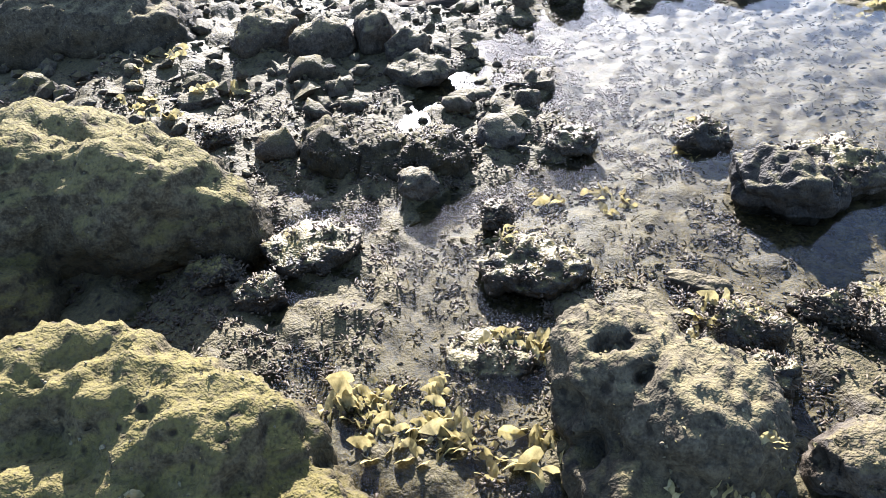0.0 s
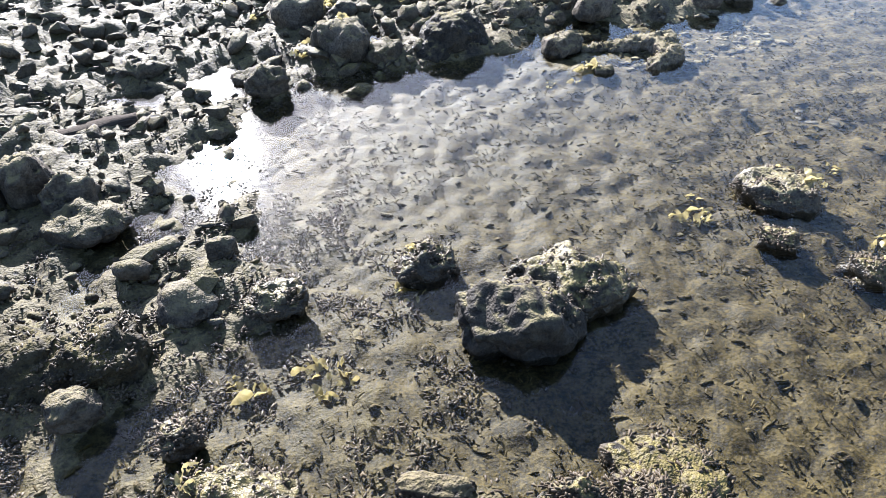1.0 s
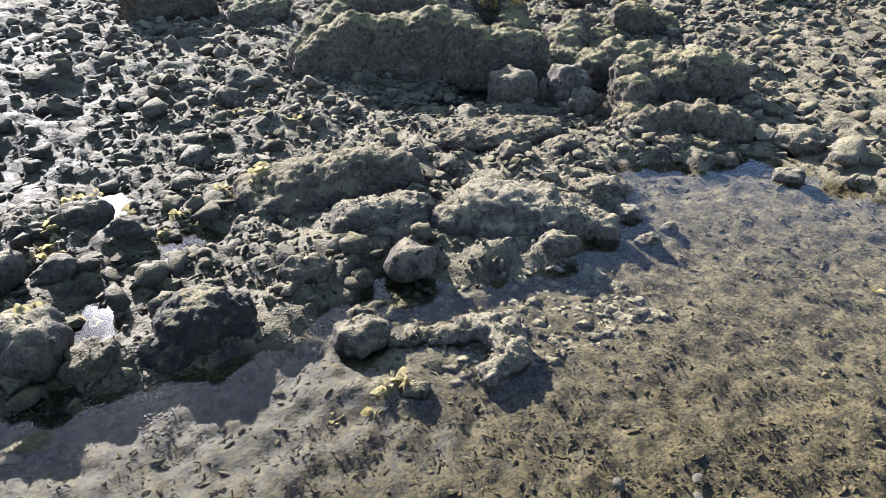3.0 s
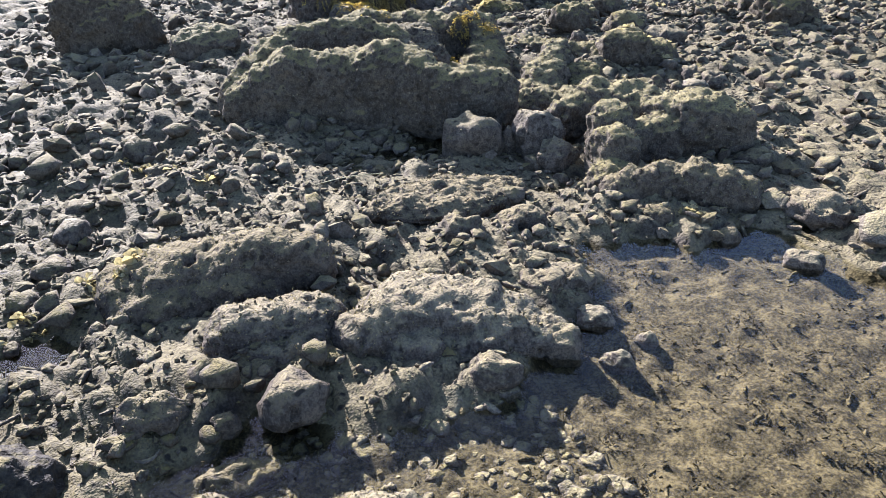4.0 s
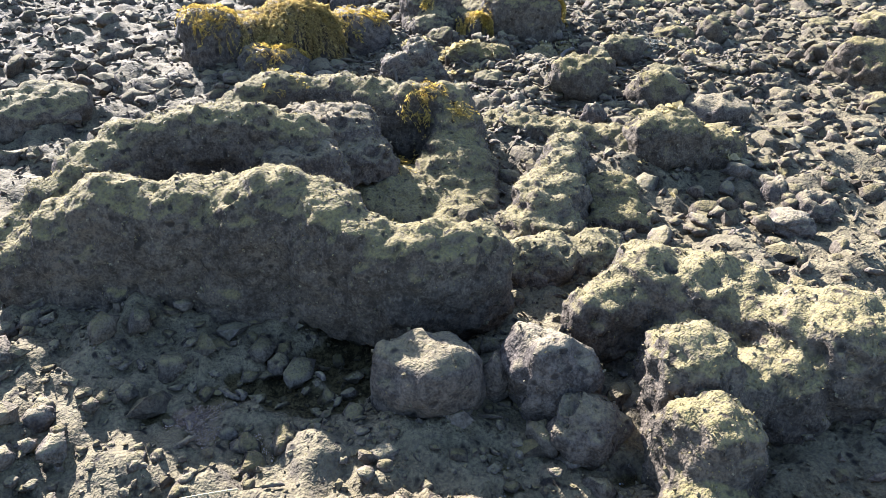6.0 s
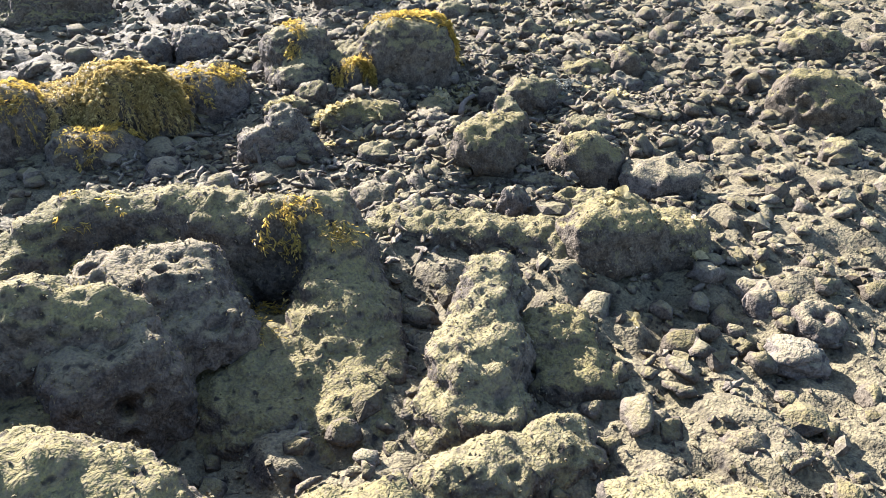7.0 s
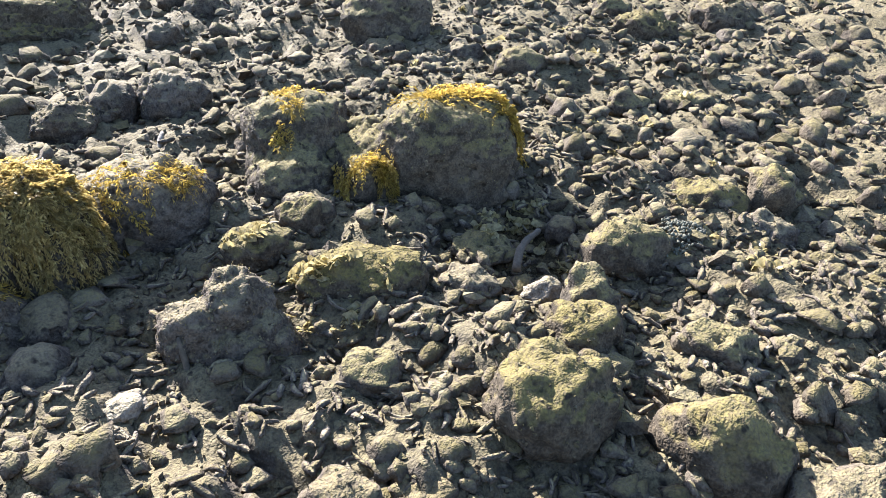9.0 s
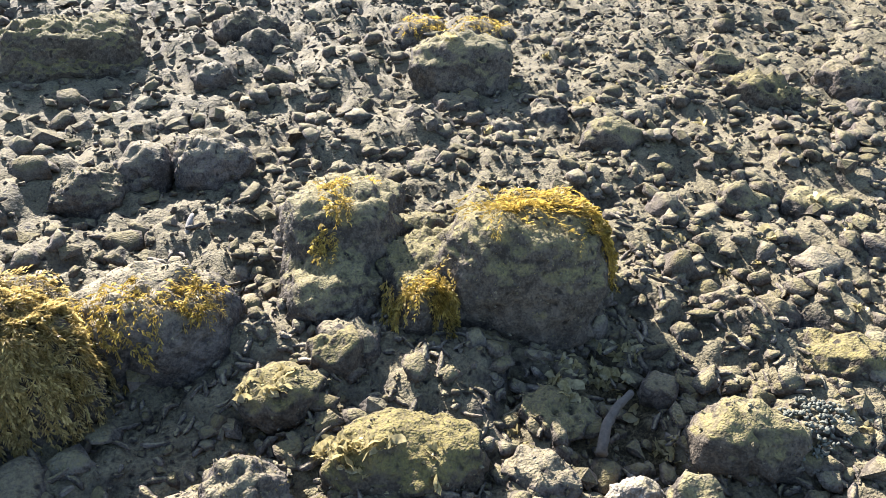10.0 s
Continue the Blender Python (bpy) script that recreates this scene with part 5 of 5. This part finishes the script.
nt.links.new(ramp(nt, grain, [(0.3, (0.02, 0.015, 0.011)), (0.55, (0.045, 0.034, 0.024)), (0.75, (0.09, 0.075, 0.052))]), b.inputs["Base Color"])
b.inputs["Roughness"].default_value = 0.95
b.inputs["Specular IOR Level"].default_value = 0.1
bump(nt, b, [(grain, 0.8, 0.008)])
driftwood(-0.2, 3.82, 0.06, 0.62, 0.11, 0.07, 2)


# ---- single small things ----
def tube(name, pts, radii, material, sides=7):
    """A tapered round rod along points, closed at both ends, with a little wobble."""
    pts = [Vector(p) for p in pts]
    r2 = random.Random(len(pts) * 7 + int(pts[0].x * 100))
    vs, fs = [], []
    for i, (p, rad) in enumerate(zip(pts, radii)):
        way = (pts[min(i + 1, len(pts) - 1)] - pts[max(i - 1, 0)]).normalized()
        a = way.cross(Vector((0, 0, 1)))
        a = a.normalized() if a.length > 1e-3 else Vector((1, 0, 0))
        c = way.cross(a)
        for k in range(sides):
            t = 6.2832 * k / sides
            vs.append((p + (a * math.cos(t) + c * math.sin(t)) * rad * r2.uniform(0.85, 1.15))[:])
    for i in range(len(pts) - 1):
        for k in range(sides):
            fs.append((i * sides + k, i * sides + (k + 1) % sides, (i + 1) * sides + (k + 1) % sides, (i + 1) * sides + k))
    n = len(vs)
    vs += [pts[0][:], pts[-1][:]]
    last = (len(pts) - 1) * sides
    for k in range(0, sides):
        fs.append((n, (k + 1) % sides, k, k))
        fs.append((n + 1, last + k, last + (k + 1) % sides, last + (k + 1) % sides))
    bm = bmesh.new()
    bv = [bm.verts.new(v) for v in vs]
    for f in fs:
        keys = list(dict.fromkeys(f))
        bm.faces.new([bv[k] for k in keys])
    me = bpy.data.meshes.new(name)
    bm.to_mesh(me)
    bm.free()
    me.polygons.foreach_set("use_smooth", np.full(len(me.polygons), True))
    me.materials.append(material)
    return new(name, me)


def bent(a, b, n, sag=0.01):
    a, b = Vector(a), Vector(b)
    return [a.lerp(b, i / (n - 1)) + Vector((0.4 * sag * math.sin(5 * i / n), 0, sag * math.sin(math.pi * i / (n - 1)))) for i in range(n)]


def plain(name, colour, rough=0.7, scale=60.0):
    m, nt, b = nodes_of(name)
    pos = nt.nodes.new("ShaderNodeNewGeometry").outputs["Position"]
    n = tex_noise(nt, scale, 5, 0.65, pos)
    dark = tuple(c * 0.55 for c in colour)
    nt.links.new(ramp(nt, n, [(0.35, dark), (0.62, colour)]), b.inputs["Base Color"])
    b.inputs["Roughness"].default_value = rough
    bump(nt, b, [(n, 0.6, 0.004)])
    return m


mat_straw = plain("dry_straw", (0.5, 0.42, 0.2))
mat_bleach = plain("bleached_coral", (0.22, 0.2, 0.155), 0.9)
mat_stick = plain("brown_stick", (0.11, 0.088, 0.056), 0.9)
mat_shell = plain("pale_shell", (0.075, 0.062, 0.04), 0.9)
mat_node = plain("grey_green_polyps", (0.12, 0.12, 0.08), 0.9, 120.0)

tagged(tube("straw", bent((3.129, 5.442, 0.12), (3.457, 5.351, 0.14), 12, 0.012), [0.0022] * 12, mat_straw, 5), "thin dry yellow straw lying across rubble", "straw")
tagged(tube("coral_stick", bent((5.463, 9.417, 0.1), (5.547, 9.544, 0.17), 8, 0.015), [0.012, 0.015, 0.014, 0.013, 0.013, 0.012, 0.011, 0.007], mat_bleach), "bleached white coral stick among cobbles", "coral")
tagged(tube("coral_stick", bent((5.17, 7.93, 0.05), (5.185, 8.01, 0.2), 8, 0.006), [0.012, 0.012, 0.011, 0.01, 0.01, 0.009, 0.009, 0.006], mat_stick), "brown coral stick leaning on a rock", "coral")
for pts, rad in (([(6.36, 7.86, 0.08), (6.43, 7.93, 0.1), (6.5, 7.97, 0.105), (6.58, 8.0, 0.1)], 0.017), ([(5.86, 6.0, 0.09), (5.93, 5.98, 0.12), (6.0, 6.01, 0.11)], 0.011)):
    fine = []
    for a, c in zip(pts, pts[1:]):
        fine += [Vector(a).lerp(Vector(c), t / 4) for t in range(4)]
    fine.append(Vector(pts[-1]))
    tagged(tube("coral_branch", fine, [rad * (1.0 - 0.35 * i / len(fine)) for i in range(len(fine))], mat_stick), "broken branch of dead coral half buried in rubble", "coral")


def ring_stone(x, y, z, outer, hole, height, yaw, label):
    """A stone with a hollow through its top."""
    nu, nv = 48, 24
    u, v = np.meshgrid(np.arange(nu) * 2 * np.pi / nu, np.arange(nv) * 2 * np.pi / nv, indexing="ij")
    mid, rad = (outer + hole) / 4, (outer - hole) / 4
    p = np.stack([(mid + rad * np.cos(v)) * np.cos(u), (mid + rad * np.cos(v)) * np.sin(u) * 0.85, height * 0.5 * np.sin(v)], -1).reshape(-1, 3)
    n = np.stack([np.cos(v) * np.cos(u), np.cos(v) * np.sin(u), np.sin(v)], -1).reshape(-1, 3)
    p = roughen(p, n, 77 + int(x * 10), 0.14, 0.7)
    i, j = np.meshgrid(np.arange(nu), np.arange(nv), indexing="ij")
    f = np.stack([i * nv + j, (i + 1) % nu * nv + j, (i + 1) % nu * nv + (j + 1) % nv, i * nv + (j + 1) % nv], -1).reshape(-1, 4)
    ob = new("ring_stone", mesh_from("ring_stone", p, f, mat_pale))
    ob.location, ob.rotation_euler = (x, y, z), (radians(8), 0, radians(yaw))
    return tagged(ob, label, "rock")


ring_stone(5.98, 5.62, 0.1, 0.2, 0.05, 0.11, 20, "rounded pale stone with a hole worn through its top")
boulder([(3.8, 4.62, 0.07, 0.12, 0.1, 0.1, -20), (3.72, 4.58, 0.05, 0.08, 0.08, 0.08, 0)], mat_pale, "pitted grey rock with one round dark hollow", 78, 0.009, 0.6, 6, 0.02, 0.2, hollows=[(3.76, 4.53, 0.15, 0.04)])


def snail(x, y, z, size):
    """A coiled top shell: growing whorls round a leaning axis."""
    n, sides = 60, 10
    vs, fs = [], []
    for i in range(n):
        t = i / (n - 1)
        a, grow = 6.2832 * 2.6 * t, size * (0.12 + 0.88 * t ** 1.3)
        c = Vector((0.42 * grow * math.cos(a), 0.42 * grow * math.sin(a), size * 0.75 * (1 - t)))
        out = Vector((math.cos(a), math.sin(a), 0))
        for k in range(sides):
            b2 = 6.2832 * k / sides
            vs.append((c + (out * math.cos(b2) + Vector((0, 0, 1)) * math.sin(b2)) * 0.36 * grow * (1 + 0.06 * math.sin(9 * a)))[:])
    for i in range(n - 1):
        for k in range(sides):
            fs.append((i * sides + k, i * sides + (k + 1) % sides, (i + 1) * sides + (k + 1) % sides, (i + 1) * sides + k))
    ob = new("snail_shell", mesh_from("snail_shell", vs, fs, mat_shell))
    ob.location, ob.rotation_euler = (x, y, z), (0.5, 0.3, 1.0)
    return tagged(ob, "small ribbed pale snail shell on the pool bed", "shell")


snail(2.595, 2.758, 0.03, 0.032)


def shell_valve(x, y, z, size, yaw):
    vs, fs = [], []
    nu, nv = 15, 6
    for i in range(nu):
        t = (i / (nu - 1) - 0.5) * 2.3
        for j in range(nv):
            q = j / (nv - 1)
            rad = size * q * (1 + 0.03 * math.cos(14 * t))
            vs.append((rad * math.sin(t), rad * math.cos(t), size * 0.3 * math.sin(math.pi * (0.15 + 0.75 * q))))
    for i in range(nu - 1):
        for j in range(nv - 1):
            k = i * nv + j
            fs.append((k, k + 1, k + nv + 1, k + nv))
    me = mesh_from("shell", vs, fs, mat_shell)
    ob = new("shell", me)
    mod = ob.modifiers.new("thick", "SOLIDIFY")
    mod.thickness = 0.0025
    ob.location, ob.rotation_euler = (x, y, z), (0.2, 0.1, radians(yaw))
    return tagged(ob, "open pale bivalve shell on the pool bed", "shell", "shells on the pool bed")


for x, y, size, yaw in ((2.81, 2.65, 0.028, 20), (2.79, 2.57, 0.032, 130), (2.835, 2.52, 0.04, 260), (2.77, 2.61, 0.024, 70), (3.26, 2.27, 0.045, 200)):
    shell_valve(x, y, 0.022, size, yaw)

# crust of small rounded polyps on a low mound
a, s = r.uniform(0, 2 * np.pi, 260), np.sqrt(r.random(260))
q = np.stack([6.9 + 0.16 * s * np.cos(a), 7.62 + 0.09 * s * np.sin(a)], -1)
pol = pile("polyp_crust", q, r.uniform(0.006, 0.01, 260), 2, mat_node, "crust of small grey-green rounded polyps on rock", "polyps", r, 1.0, 0.0)
pol.location.z = 0.03
rock(6.9, 7.63, 0.36, 0.22, 0.05, -25, "b", "low mound under a crust of polyps")

# leafy weed on and under the last boulders
fan_field(5.64, 8.14, 0.07, 0.09, 12, 0.6)
fan_field(5.56, 8.44, 0.1, 0.06, 8, 0.6)
fan_field(6.64, 8.14, 0.1, 0.08, 10, 0.7)
fan_field(6.5, 8.16, 0.08, 0.06, 6, 0.6)
fan_field(6.55, 7.86, 0.1, 0.08, 6, 0.6)
fan_field(4.46, 4.3, 0.12, 0.05, 7, 0.5)
